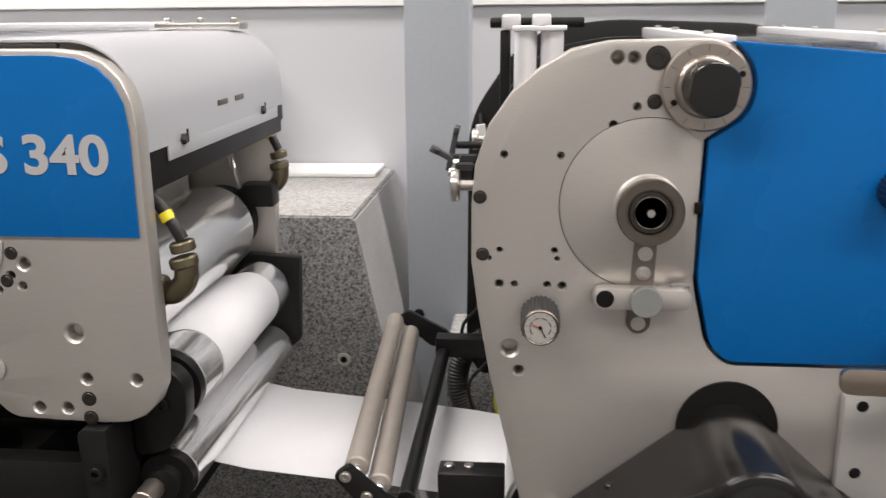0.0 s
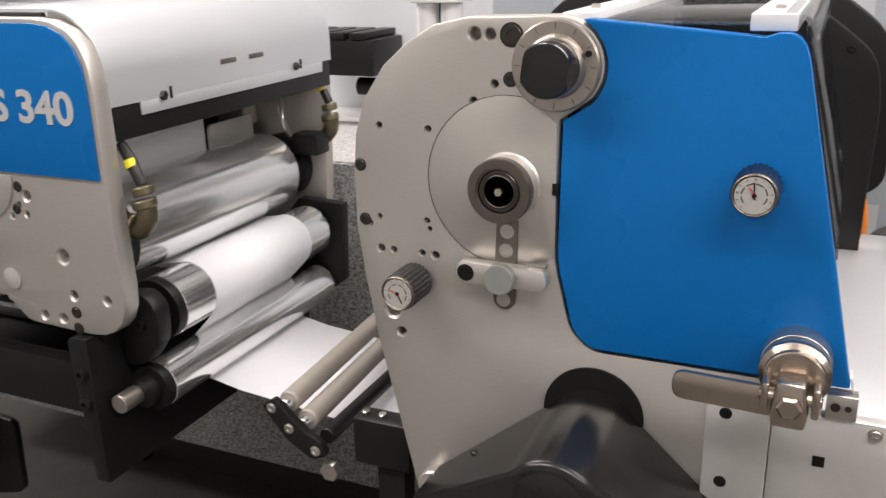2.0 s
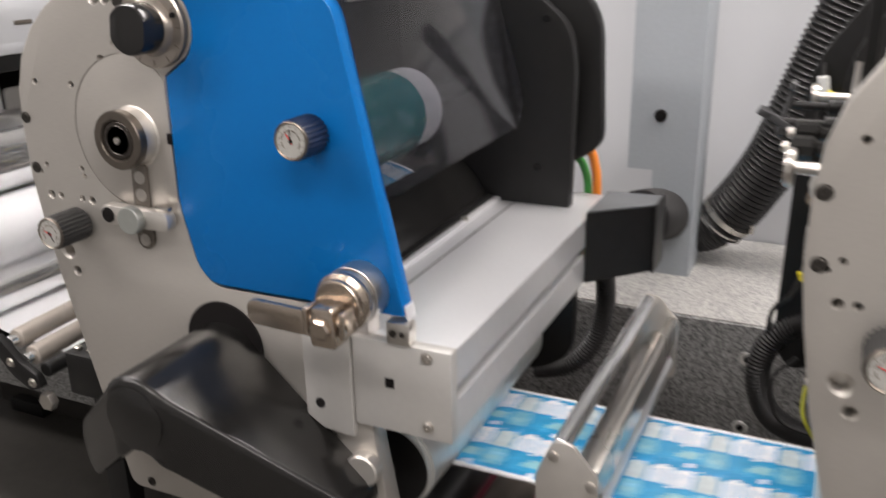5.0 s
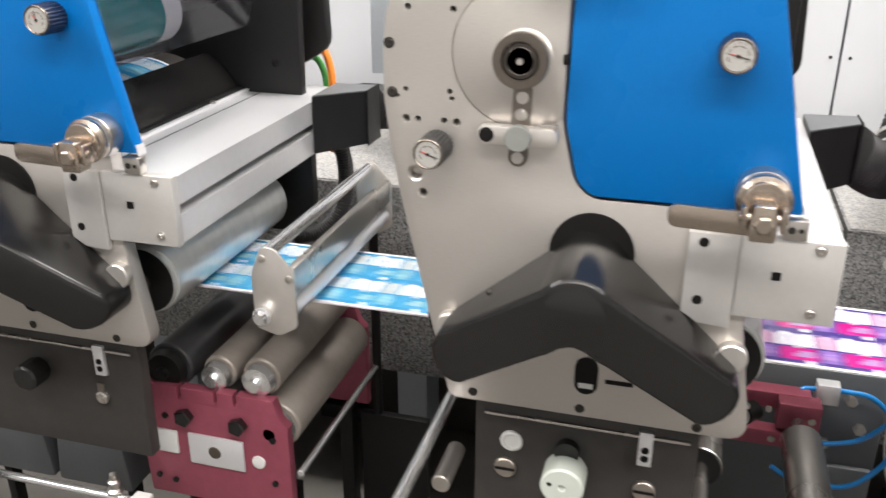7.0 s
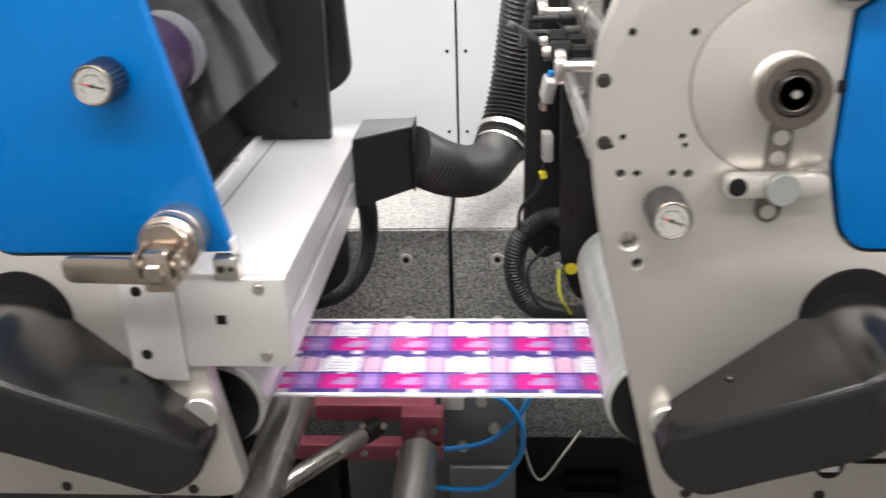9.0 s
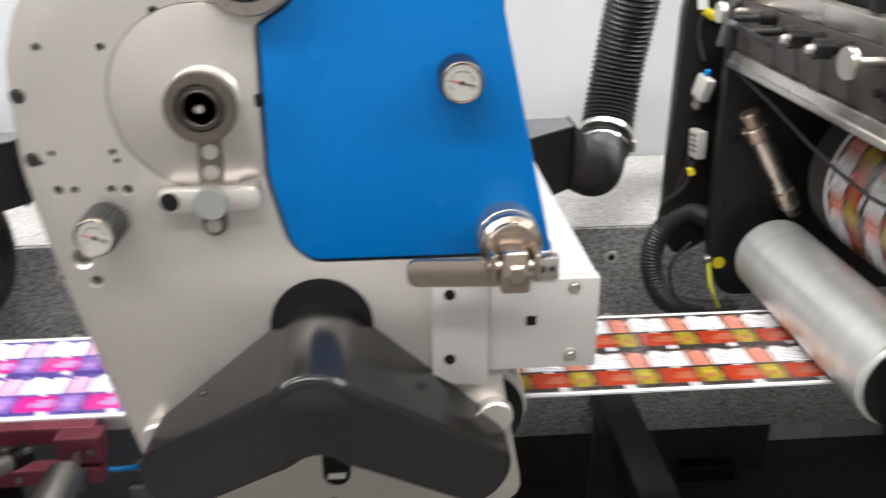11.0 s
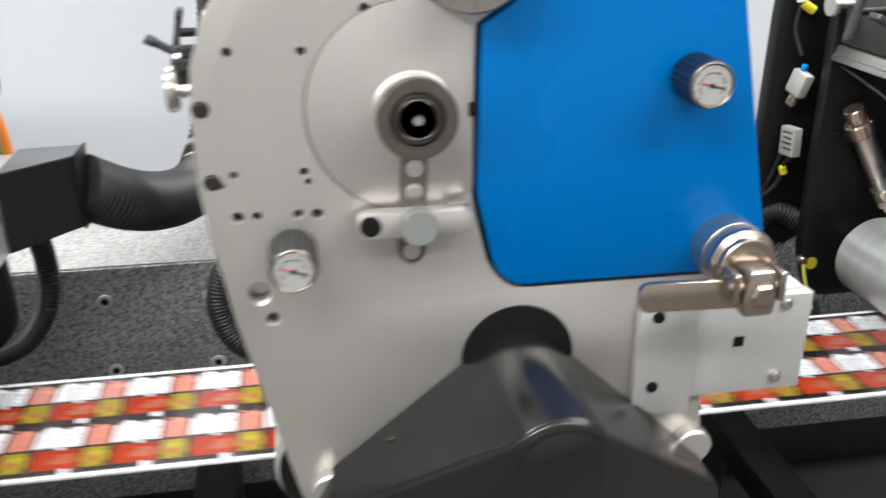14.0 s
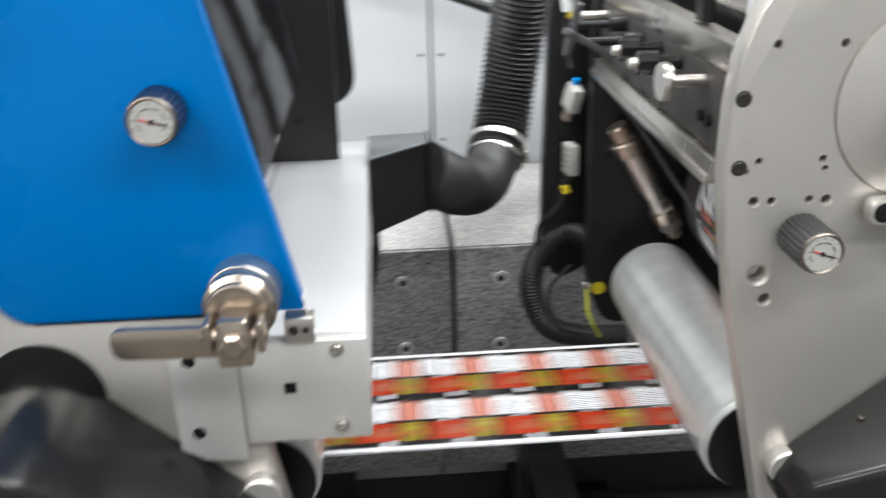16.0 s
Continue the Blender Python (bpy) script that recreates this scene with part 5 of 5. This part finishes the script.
    part("inner_plate", moved(prism(rounded([(0.392, 1.12), (0.520, 1.12), (0.520, 1.292), (0.392, 1.292)], 0.012), 0.0, 0.006, 0.001), pose(0.056, 0, 0, 0, 0, 90)), ENDPLATE, u, "pale inner plate")
    for x in (-0.20, 0.05):
        part("lower_tray", box(x - 0.10, x + 0.10, 0.10, 0.52, 0.93, 0.955, 0.003), BLACK, u)
    # hose connectors
    for yy, zz, xx in ((0.000, 1.243, 0.000), (0.530, 1.264, -0.036)):
        e = part("elbow_fitting", sweep(smooth_path([(0.205 + xx, 0.03 + yy, zz - 0.014), (0.225 + xx, 0.024 + yy, zz - 0.014), (0.242 + xx, 0.02 + yy, zz + 0.002), (0.244 + xx, 0.02 + yy, zz + 0.028)], 6), 0.0135, 18), OLIVE_METAL, u, "olive cadmium-plated elbow connector")
        for t, r in ((0.018, 0.0165), (0.036, 0.0145)):
            part("union_nut", moved(lathe([(r * 0.9, 0), (r, 0.002), (r, 0.010), (r * 0.9, 0.012)], "z", seg=14), pose(0.243 + xx, 0.02 + yy, zz + t, 0, -12, 0)), OLIVE_METAL, e)
        part("nut_ring", moved(lathe([(0.017, 0), (0.0185, 0.002), (0.0185, 0.012), (0.017, 0.014)], "x", seg=14), pose(0.200 + xx, 0.030 + yy, zz - 0.014)), OLIVE_METAL, e)
        part("cable", sweep(smooth_path([(0.242 + xx, 0.02 + yy, zz + 0.050), (0.234 + xx, 0.02 + yy, zz + 0.066), (0.222 + xx, 0.025 + yy, zz + 0.082), (0.205 + xx, 0.03 + yy, zz + 0.098)]), 0.0075, 12), RUBBER, e, "black cable")
        part("cable_tag", sweep([Vector((0.229 + xx, 0.020 + yy, zz + 0.071)), Vector((0.2235 + xx, 0.0215 + yy, zz + 0.080))], 0.0086, 12), YELLOW, e, "yellow cable tag")
    return u


OLIVE_METAL = material("olive_cadmium_metal", (0.20, 0.17, 0.11), 0.38, 0.85, grain=0.25, grain_scale=60)
lead = lead_unit()
for x, z, r, y0, y1, nm, lab, sg in ((0.105, 1.194, 0.071, 0.070, 0.480, "chrome_cylinder", "large mirror-chromed cylinder", -1), (0.180, 1.086, 0.047, 0.092, 0.490, "nip_roller", "chromed nip roller", 1), (0.188, 0.980, 0.035, 0.055, 0.500, "guide_roller", "chromed guide roller", 1)):
    ro = turning(nm, [(0.012, y0 - 0.03), (0.012, y0 - 0.008), (r * 0.93, y0 - 0.006), (r * 0.95, y0), (r, y0 + 0.0015), (r, y1), (r * 0.95, y1 + 0.002), (0.012, y1 + 0.002), (0.012, 0.56)], x, z, CHROME, lead, lab, 64)
    part("end_disc", lathe([(r * 0.975, y0 - 0.016), (r * 0.985, y0 - 0.014), (r * 0.985, y0 - 0.0002)], "y", seg=48), BLACK, ro)
    part("end_collar", lathe([(r * 0.62, y0 - 0.034), (r * 0.62, y0 - 0.0165)], "y", seg=36), BLACK, ro)
    spinning.append((ro, x, z, r, sg))
part("roller_shaft", rod(0.014, -0.014, 0.05, 0.178, 0.978), KNOB_BASE, lead, "dull stub of a steel roller shaft")
part("set_screw", lathe([(0.0055, 0.188), (0.0055, 0.199), (0.004, 0.2)], "x", (0, 0.034, 0.974), 14), DARK_BOLT, lead)


def white_web():
    """The plain web of the lead unit: over the nip roller, round the guide roller and on to the first unit."""
    root = tagged(empty("plain_web", -0.45, 0.30, 0.94), "plain white paper web running round the rollers", "paper web")
    cx, cz = -0.45, 0.94
    line = [(-0.66, 1.120)] + [(-0.570 + 0.0477 * math.cos(radians(a)), 1.086 + 0.0477 * math.sin(radians(a))) for a in range(112, -45, -8)]
    line += [(-0.562 + 0.0357 * math.cos(radians(a)), 0.980 + 0.0357 * math.sin(radians(a))) for a in range(165, 271, 8)]
    line += [(-0.50, 0.932), (-0.40, 0.923), (-0.30, 0.915), (-0.20, 0.904), (-0.155, 0.897), (-0.100, 0.8765), (-0.080, 0.8735), (0.0, 0.8735)]
    b = bmesh.new()
    y0, y1 = 0.158, 0.425
    rows = []
    for x, z in line:
        rows.append([b.verts.new((x - cx, yy - 0.30, z - cz)) for yy in (y0, y1)])
    for a, c in zip(rows, rows[1:]):
        b.faces.new((a[0], a[1], c[1], c[0]))
    ob = part("paper_sheet", b, PAPER, root)
    md = ob.modifiers.new("thickness", "SOLIDIFY")
    md.thickness = 0.0004


white_web()


# ---- between the units ----
def guide_frame():
    u = tagged(empty("guide_roller_frame", -0.29, 0.05, 0), "pair of grey guide rollers in a black bracket over the web", "roller frame")
    o = lambda x: x + 0.29
    for x, z in ((-0.324, 1.006), (-0.297, 0.984)):
        r = part("grey_roller", rod(0.0148, -0.010, 0.520, 0, 0, 0.002), GREY_ROLL, u, "grey-beige coated guide roller")
        r.matrix_basis = pose(o(x), 0, z, 0, 0, 3.2)
        part("roller_journal", rod(0.008, -0.024, -0.010, 0, 0, 0.001, seg=16), CHROME, r)
    part("end_bracket", prism(rounded([(o(-0.346), 1.010), (o(-0.328), 1.024), (o(-0.285), 0.985), (o(-0.258), 0.972), (o(-0.252), 0.954), (o(-0.275), 0.946), (o(-0.31), 0.966)], 0.006), -0.040, -0.028, 0.001), BLACK, u, "black end bracket")
    for bx, bz in ((-0.331, 1.010), (-0.306, 0.985), (-0.268, 0.960)):
        bolt(u, o(bx), bz, 0.0058, -0.040, STEEL, 0.003)
    part("end_bracket", prism(rounded([(o(-0.350), 1.012), (o(-0.330), 1.026), (o(-0.262), 0.990), (o(-0.235), 0.960), (o(-0.29), 0.960)], 0.006), 0.5155, 0.527, 0.001), BLACK, u)
    part("pivot_shaft", rod(0.011, -0.02, 0.48, o(-0.262), 0.972), BLACK, u, "black pivot shaft")
    part("pivot_bolt", lathe([(0.013, -0.040), (0.014, -0.038), (0.014, -0.028), (0.010, -0.027)], "y", (o(-0.250), 0, 0.932), 6), STEEL, u)
    part("carrier_arm", box(o(-0.225), o(-0.145), -0.015, 0.020, 0.940, 1.005, 0.003), BLACK, u, "black carrier arm bolted to the next unit")
    part("carrier_arm", box(o(-0.275), o(-0.17), 0.45, 0.482, 0.965, 1.000, 0.003), BLACK, u)
    for x in (-0.212, -0.188):
        part("arm_bolt", rod(0.006, 1.005, 1.011, o(x), 0.0, axis="z", seg=14), STEEL, u)
    part("support_post", box(o(-0.20), o(-0.16), 0.0, 0.03, 0.0, 0.93, 0.002), BLACK, u)


guide_frame()


def tension_roller():
    """Steel roller in a bright bracket in the second gap."""
    u = tagged(empty("tension_roller", 0.491, 0.08, 0.006), "steel tension roller in a bright sheet-metal bracket over the web", "roller frame")
    o = lambda x: x - 0.48
    pl = rounded([(o(0.468), 1.003), (o(0.490), 1.003), (o(0.523), 0.965), (o(0.523), 0.870), (o(0.490), 0.850), (o(0.450), 0.862), (o(0.448), 0.955)], 0.008)
    for y0 in (0.0, 0.462):
        e = part("end_plate", prism(pl, y0, y0 + 0.006, 0.001), PLATE_RING, u, "bright bevelled end plate")
        part("plate_screw", lathe([(0.006, y0), (0.006, y0 - 0.004), (0.004, y0 - 0.005)], "y", (o(0.470), 0, 0.985), 14), STEEL, e)
        part("plate_screw", lathe([(0.006, y0), (0.006, y0 - 0.004), (0.004, y0 - 0.005)], "y", (o(0.515), 0, 0.955), 14), STEEL, e)
    part("shaft_nut", lathe([(0.016, 0.0), (0.016, -0.010), (0.012, -0.012), (0.009, -0.020)], "y", (o(0.466), 0, 0.886), 24), CHROME, u)
    part("top_rod", rod(0.011, 0.006, 0.462, o(0.475), 0.992), CHROME, u, "polished round tie rod")
    part("side_channel", box(o(0.508), o(0.521), 0.006, 0.462, 0.925, 0.972, 0.002), STEEL, u, "bright side channel")
    part("inner_roller", rod(0.021, 0.008, 0.460, o(0.495), 0.925), STEEL, u, "steel tension roller")
    part("white_roller", rod(0.017, 0.01, 0.460, o(0.503), 0.894), ALU, u)
    part("hanger", box(o(0.452), o(0.462), 0.468, 0.477, 0.86, 0.97, 0.001), BLACK, u)
    part("support_rod", rod(0.010, 0.40, 0.856, o(0.48), 0.466, axis="z"), BLACK, u)
    part("lower_stay", box(o(0.44), o(0.60), 0.456, 0.476, -0.006, 0.41, 0.002), BLACK, u)


tension_roller()


def ink_cassette(x, y, z, label):
    """A red-plated anilox cassette with its rollers."""
    u = tagged(empty("roller_cassette", x, y, z), label, "roller cassette")
    slots = [(-0.155, 0.0), (-0.155, 0.155), (-0.070, 0.155), (-0.070, 0.130), (-0.062, 0.130), (-0.062, 0.155), (0.005, 0.155), (0.005, 0.132), (0.012, 0.132), (0.012, 0.157), (0.045, 0.157), (0.045, 0.134), (0.052, 0.134), (0.052, 0.157),
             (0.125, 0.157), (0.135, 0.120), (0.150, 0.105), (0.150, -0.09), (-0.150, -0.09)]
    fp = part("front_plate", prism(slots, 0.0, 0.022, 0.0015), MAROON, u, "red anodised front plate")
    part("rear_plate", prism(slots, 0.40, 0.422, 0.0015), MAROON, u, "red anodised rear plate")
    part("plate_cover", box(-0.055, 0.060, -0.006, 0.0, -0.005, 0.062, 0.003), ALU, fp, "silver cover with a round bore")
    part("cover_bore", lathe([(0.013, -0.006), (0.012, -0.0075), (0.008, -0.0075)], "y", (0.0, 0, 0.028), 24), BRONZE, fp)
    part("white_block", box(-0.120, -0.078, -0.006, 0.0, 0.010, 0.060, 0.002), WHITE_PLASTIC, fp)
    part("round_cap", lathe([(0.013, 0.0), (0.013, -0.004), (0.011, -0.005)], "y", (0.088, 0, 0.022), 24), WHITE_PLASTIC, fp)
    for x0 in (-0.055, 0.055):
        part("star_knob", lathe([(0.016, 0.0), (0.018, -0.004), (0.018, -0.016), (0.015, -0.019)], "y", (x0, 0, 0.098), 5), BLACK_PLASTIC, fp)
    for x0, z0 in ((-0.135, 0.095), (-0.100, 0.090), (0.120, 0.075), (0.118, -0.02), (-0.13, -0.05), (-0.095, -0.055), (0.10, -0.075)):
        part("cap_screw", lathe([(0.006, 0.0), (0.006, -0.004), (0.004, -0.005)], "y", (x0, 0, z0), 12), BLACK, fp)
    for x0, z0, r, m, nm in ((-0.100, 0.175, 0.046, DARK_ROLL, "dark_roller"), (0.003, 0.178, 0.033, GREY_ROLL, "grey_roller"), (0.088, 0.182, 0.037, GREY_ROLL, "grey_roller"), (0.112, 0.085, 0.046, GREY_ROLL, "lower_roller")):
        rr = part(nm, rod(r, 0.036, 0.395, x0, z0, 0.003, seg=40), m, u)
        part("journal", lathe([(0.012, 0.0), (0.012, 0.012), (r * 0.75, 0.014), (r * 0.85, 0.030), (r * 0.6, 0.036)], "y", (x0, 0, z0), 28), BLACK if m is DARK_ROLL else CHROME, rr)
    part("tie_rod", rod(0.007, -0.01, 0.43, 0.175, 0.02), CHROME, u)
    return u


# shafts and rods under the second unit
part("tie_rod", rod(0.009, -0.20, 0.50, -0.108, 0.800), CHROME, units[1])
part("shaft_stub", rod(0.014, -0.06, 0.03, -0.088, 0.735), STEEL, units[1])
part("shaft_stub", rod(0.013, 0.03, 0.125, 0.272, 0.705), STEEL, units[1])
lr = part("lower_roller", rod(0.034, 0.130, 0.54, 0.272, 0.705), STEEL, units[1], "brushed steel lower roller")
part("end_disc", lathe([(0.032, 0.125), (0.032, 0.1295)], "y", (0.272, 0, 0.705), 28), BLACK, lr)

ink_cassette(0.315, 0.150, 0.52, "red anodised roller cassette with grey and dark rollers")


def cassette_stand(x):
    s = tagged(empty("cassette_stand", x, 0.2, 0), "black steel stand carrying a roller cassette", "machine stand", "stands")
    part("stand_post", box(-0.12, -0.09, 0.02, 0.06, 0.0, 0.428, 0.002), BLACK, s)
    part("stand_post", box(0.09, 0.12, 0.02, 0.06, 0.0, 0.428, 0.002), BLACK, s)
    part("stand_post", box(-0.12, -0.09, 0.32, 0.36, 0.0, 0.428, 0.002), BLACK, s)
    part("stand_post", box(0.09, 0.12, 0.32, 0.36, 0.0, 0.428, 0.002), BLACK, s)
    part("floor_rail", rod(0.012, -0.30, 0.30, -0.09, 0.30, axis="x"), STEEL, s)


cassette_stand(0.315)


def second_gap_gear():
    """The red carriage, actuators and blue air tubes below the violet web."""
    u = tagged(empty("actuator_carriage", 1.36, 0.40, 0), "red anodised carriage with steel actuators below the web", "machine carriage")
    o = lambda x: x - 1.36
    part("red_bar", box(o(1.16), o(1.40), 0.215, 0.255, 0.535, 0.572, 0.003), MAROON, u, "red anodised bar")
    part("red_bar", box(o(1.12), o(1.415), 0.175, 0.210, 0.470, 0.505, 0.003), MAROON, u, "red anodised bar")
    part("red_block", box(o(1.335), o(1.418), 0.18, 0.225, 0.510, 0.570, 0.004), MAROON, u)
    for x, z in ((1.20, 0.487), (1.26, 0.487), (1.33, 0.487), (1.40, 0.54)):
        bolt(u, o(x), z, 0.006, 0.175, STEEL, 0.004)
    a, b = Vector((o(1.268), 0.145, 0.552)), Vector((o(1.085), -0.080, 0.552))
    part("actuator", sweep([a, a.lerp(b, 0.02), a.lerp(b, 0.98), b], [0.015, 0.0175, 0.0175, 0.015], 28), STEEL, u, "steel actuator barrel")
    part("actuator_head", sweep([a.lerp(b, -0.13), a.lerp(b, -0.12), a.lerp(b, 0.0)], [0.014, 0.020, 0.020], 20), BLACK, u)
    for d in (-0.02, 0.02):
        part("head_screw", moved(lathe([(0.006, 0), (0.006, -0.006)], "y", seg=12), pose(o(1.29) + d, 0.13, 0.585)), STEEL, u)
    part("carriage_cylinder", lathe([(0.009, 0.179), (0.011, 0.177), (0.011, 0.118), (0.034, 0.116), (0.038, 0.110), (0.038, -0.235), (0.034, -0.240)], "y", (o(1.375), 0, 0.533), 48), STEEL, u, "brushed steel cylinder lying below the web")
    part("cylinder_foot", box(o(1.362), o(1.388), -0.05, 0.05, 0.0, 0.4945, 0.002), BLACK, u)
    part("back_sheet", box(o(1.20), o(1.56), 0.30, 0.315, 0.0, 0.60, 0.002), COLUMN_DARK, u, "dark grey back sheet")
    part("sheet_step", box(o(1.42), o(1.555), 0.285, 0.299, 0.0, 0.37, 0.003), COLUMN_DARK, u, "dark grey stepped sheet")
    part("valve", box(o(1.410), o(1.455), 0.24, 0.27, 0.545, 0.590, 0.002), ALU, u, "small metal valve block")
    for x, z in ((1.516, 0.466), (1.490, 0.532), (1.45, 0.42)):
        part("hex_bolt", lathe([(0.013, 0.299), (0.013, 0.288), (0.010, 0.286)], "y", (o(x), 0, z), 6), STEEL, u)
    part("support_leg", box(o(1.16), o(1.20), 0.19, 0.21, 0.0, 0.469, 0.002), BLACK, u)
    for pts in ([(1.455, 0.66, 0.572), (1.52, 0.66, 0.565), (1.565, 0.655, 0.52), (1.575, 0.65, 0.47), (1.56, 0.65, 0.41), (1.50, 0.65, 0.348), (1.40, 0.65, 0.346), (1.35, 0.65, 0.37)],
                [(1.60, 0.67, 0.60), (1.584, 0.66, 0.555), (1.555, 0.66, 0.505), (1.50, 0.66, 0.455), (1.41, 0.66, 0.437), (1.35, 0.66, 0.45)],
                [(1.41, 0.655, 0.572), (1.385, 0.65, 0.570), (1.37, 0.64, 0.555), (1.36, 0.63, 0.53)]):
        part("air_tube", sweep(smooth_path([(o(x), y - 0.40, z) for x, y, z in pts]), 0.0055, 10), TUBE_BLUE, u, "blue plastic air tube")
    part("white_cable", sweep(smooth_path([(o(x), y - 0.40, z) for x, y, z in [(1.585, 0.74, 0.60), (1.580, 0.73, 0.50), (1.580, 0.72, 0.402), (1.613, 0.72, 0.314), (1.666, 0.72, 0.388), (1.70, 0.74, 0.43)]]), 0.0026, 8), DIAL, u, "thin pale cable")


second_gap_gear()
tray = tagged(empty("ink_tray", 0.0, 0.20, 0), "dark grey plastic trays on a steel rail below the first unit", "tray")
for tx0, tx1 in ((-0.36, -0.115), (-0.105, 0.075)):
    part("tray_body", prism(rounded([(tx0, 0.36), (tx0 + 0.012, 0.475), (tx1 - 0.012, 0.475), (tx1, 0.36)], 0.012), 0.0, 0.20, 0.006), COLUMN_DARK, tray, "dark grey plastic tray")
part("tray_rail", moved(rod(0.008, -0.40, 0.185, 0, 0, axis="x"), pose(0, -0.10, 0.436)), CHROME, tray)
part("valve_fitting", lathe([(0.016, 0.445), (0.016, 0.450), (0.010, 0.455), (0.012, 0.470), (0.007, 0.474), (0.007, 0.486), (0.004, 0.488)], "z", (0.112, -0.095, 0), 20), STEEL, tray, "small steel valve fitting")
for tx in (-0.30, 0.02):
    part("tray_leg", box(tx, tx + 0.02, 0.05, 0.08, 0.0, 0.362, 0.002), BLACK, tray)
part("rail_block", box(0.150, 0.185, -0.12, -0.08, 0.40, 0.445, 0.002), WHITE_PLASTIC, tray)
part("rail_post", box(0.155, 0.180, -0.11, -0.09, 0.0, 0.40, 0.002), BLACK, tray)


def floor_rail(x):
    r = tagged(empty("base_crossbar", x, 0.3, 0), "dark machine crossbar below the web", "machine frame", "crossbars")
    part("crossbar", box(-0.035, 0.035, -0.28, 0.42, 0.50, 0.56, 0.003), BLACK, r)
    part("crossbar_foot", box(-0.03, 0.03, -0.26, -0.20, 0.0, 0.50, 0.003), BLACK, r)
    part("crossbar_foot", box(-0.03, 0.03, 0.34, 0.40, 0.0, 0.50, 0.003), BLACK, r)


for x in (2.42, 3.38):
    floor_rail(x)


# ---- what moves ----
def run_web(pieces):
    """Label repeats run to the right above and come back close below, out of sight."""
    n, half = len(pieces), LABEL * LOOP / 2
    for i, ob in enumerate(pieces):
        rows = []
        for j in range(161):
            t = j * 0.1
            s = (i * LABEL + SPEED * t) % (2 * half)
            if s < half:
                rows.append((t, pose(s - half / 2, 0, 0)))
            else:
                rows.append((t, pose(1.5 * half - s, 0, -0.0025)))
        walk(ob, rows)


def spin(ob, x, z, r, sign):
    """A roller turning with the web's speed."""
    step = 0.1
    turn = math.degrees(SPEED * step / r) * sign
    while abs(turn) > 80:
        step, turn = step / 3, turn / 3
    walk(ob, [(j * step, pose(x, 0, z, 0, turn * j, 0)) for j in range(int(16.0 / step + 1.5))])


def motions():
    for root, pieces in webs:
        run_web(pieces)
    for row in spinning:
        spin(*row)


motions()
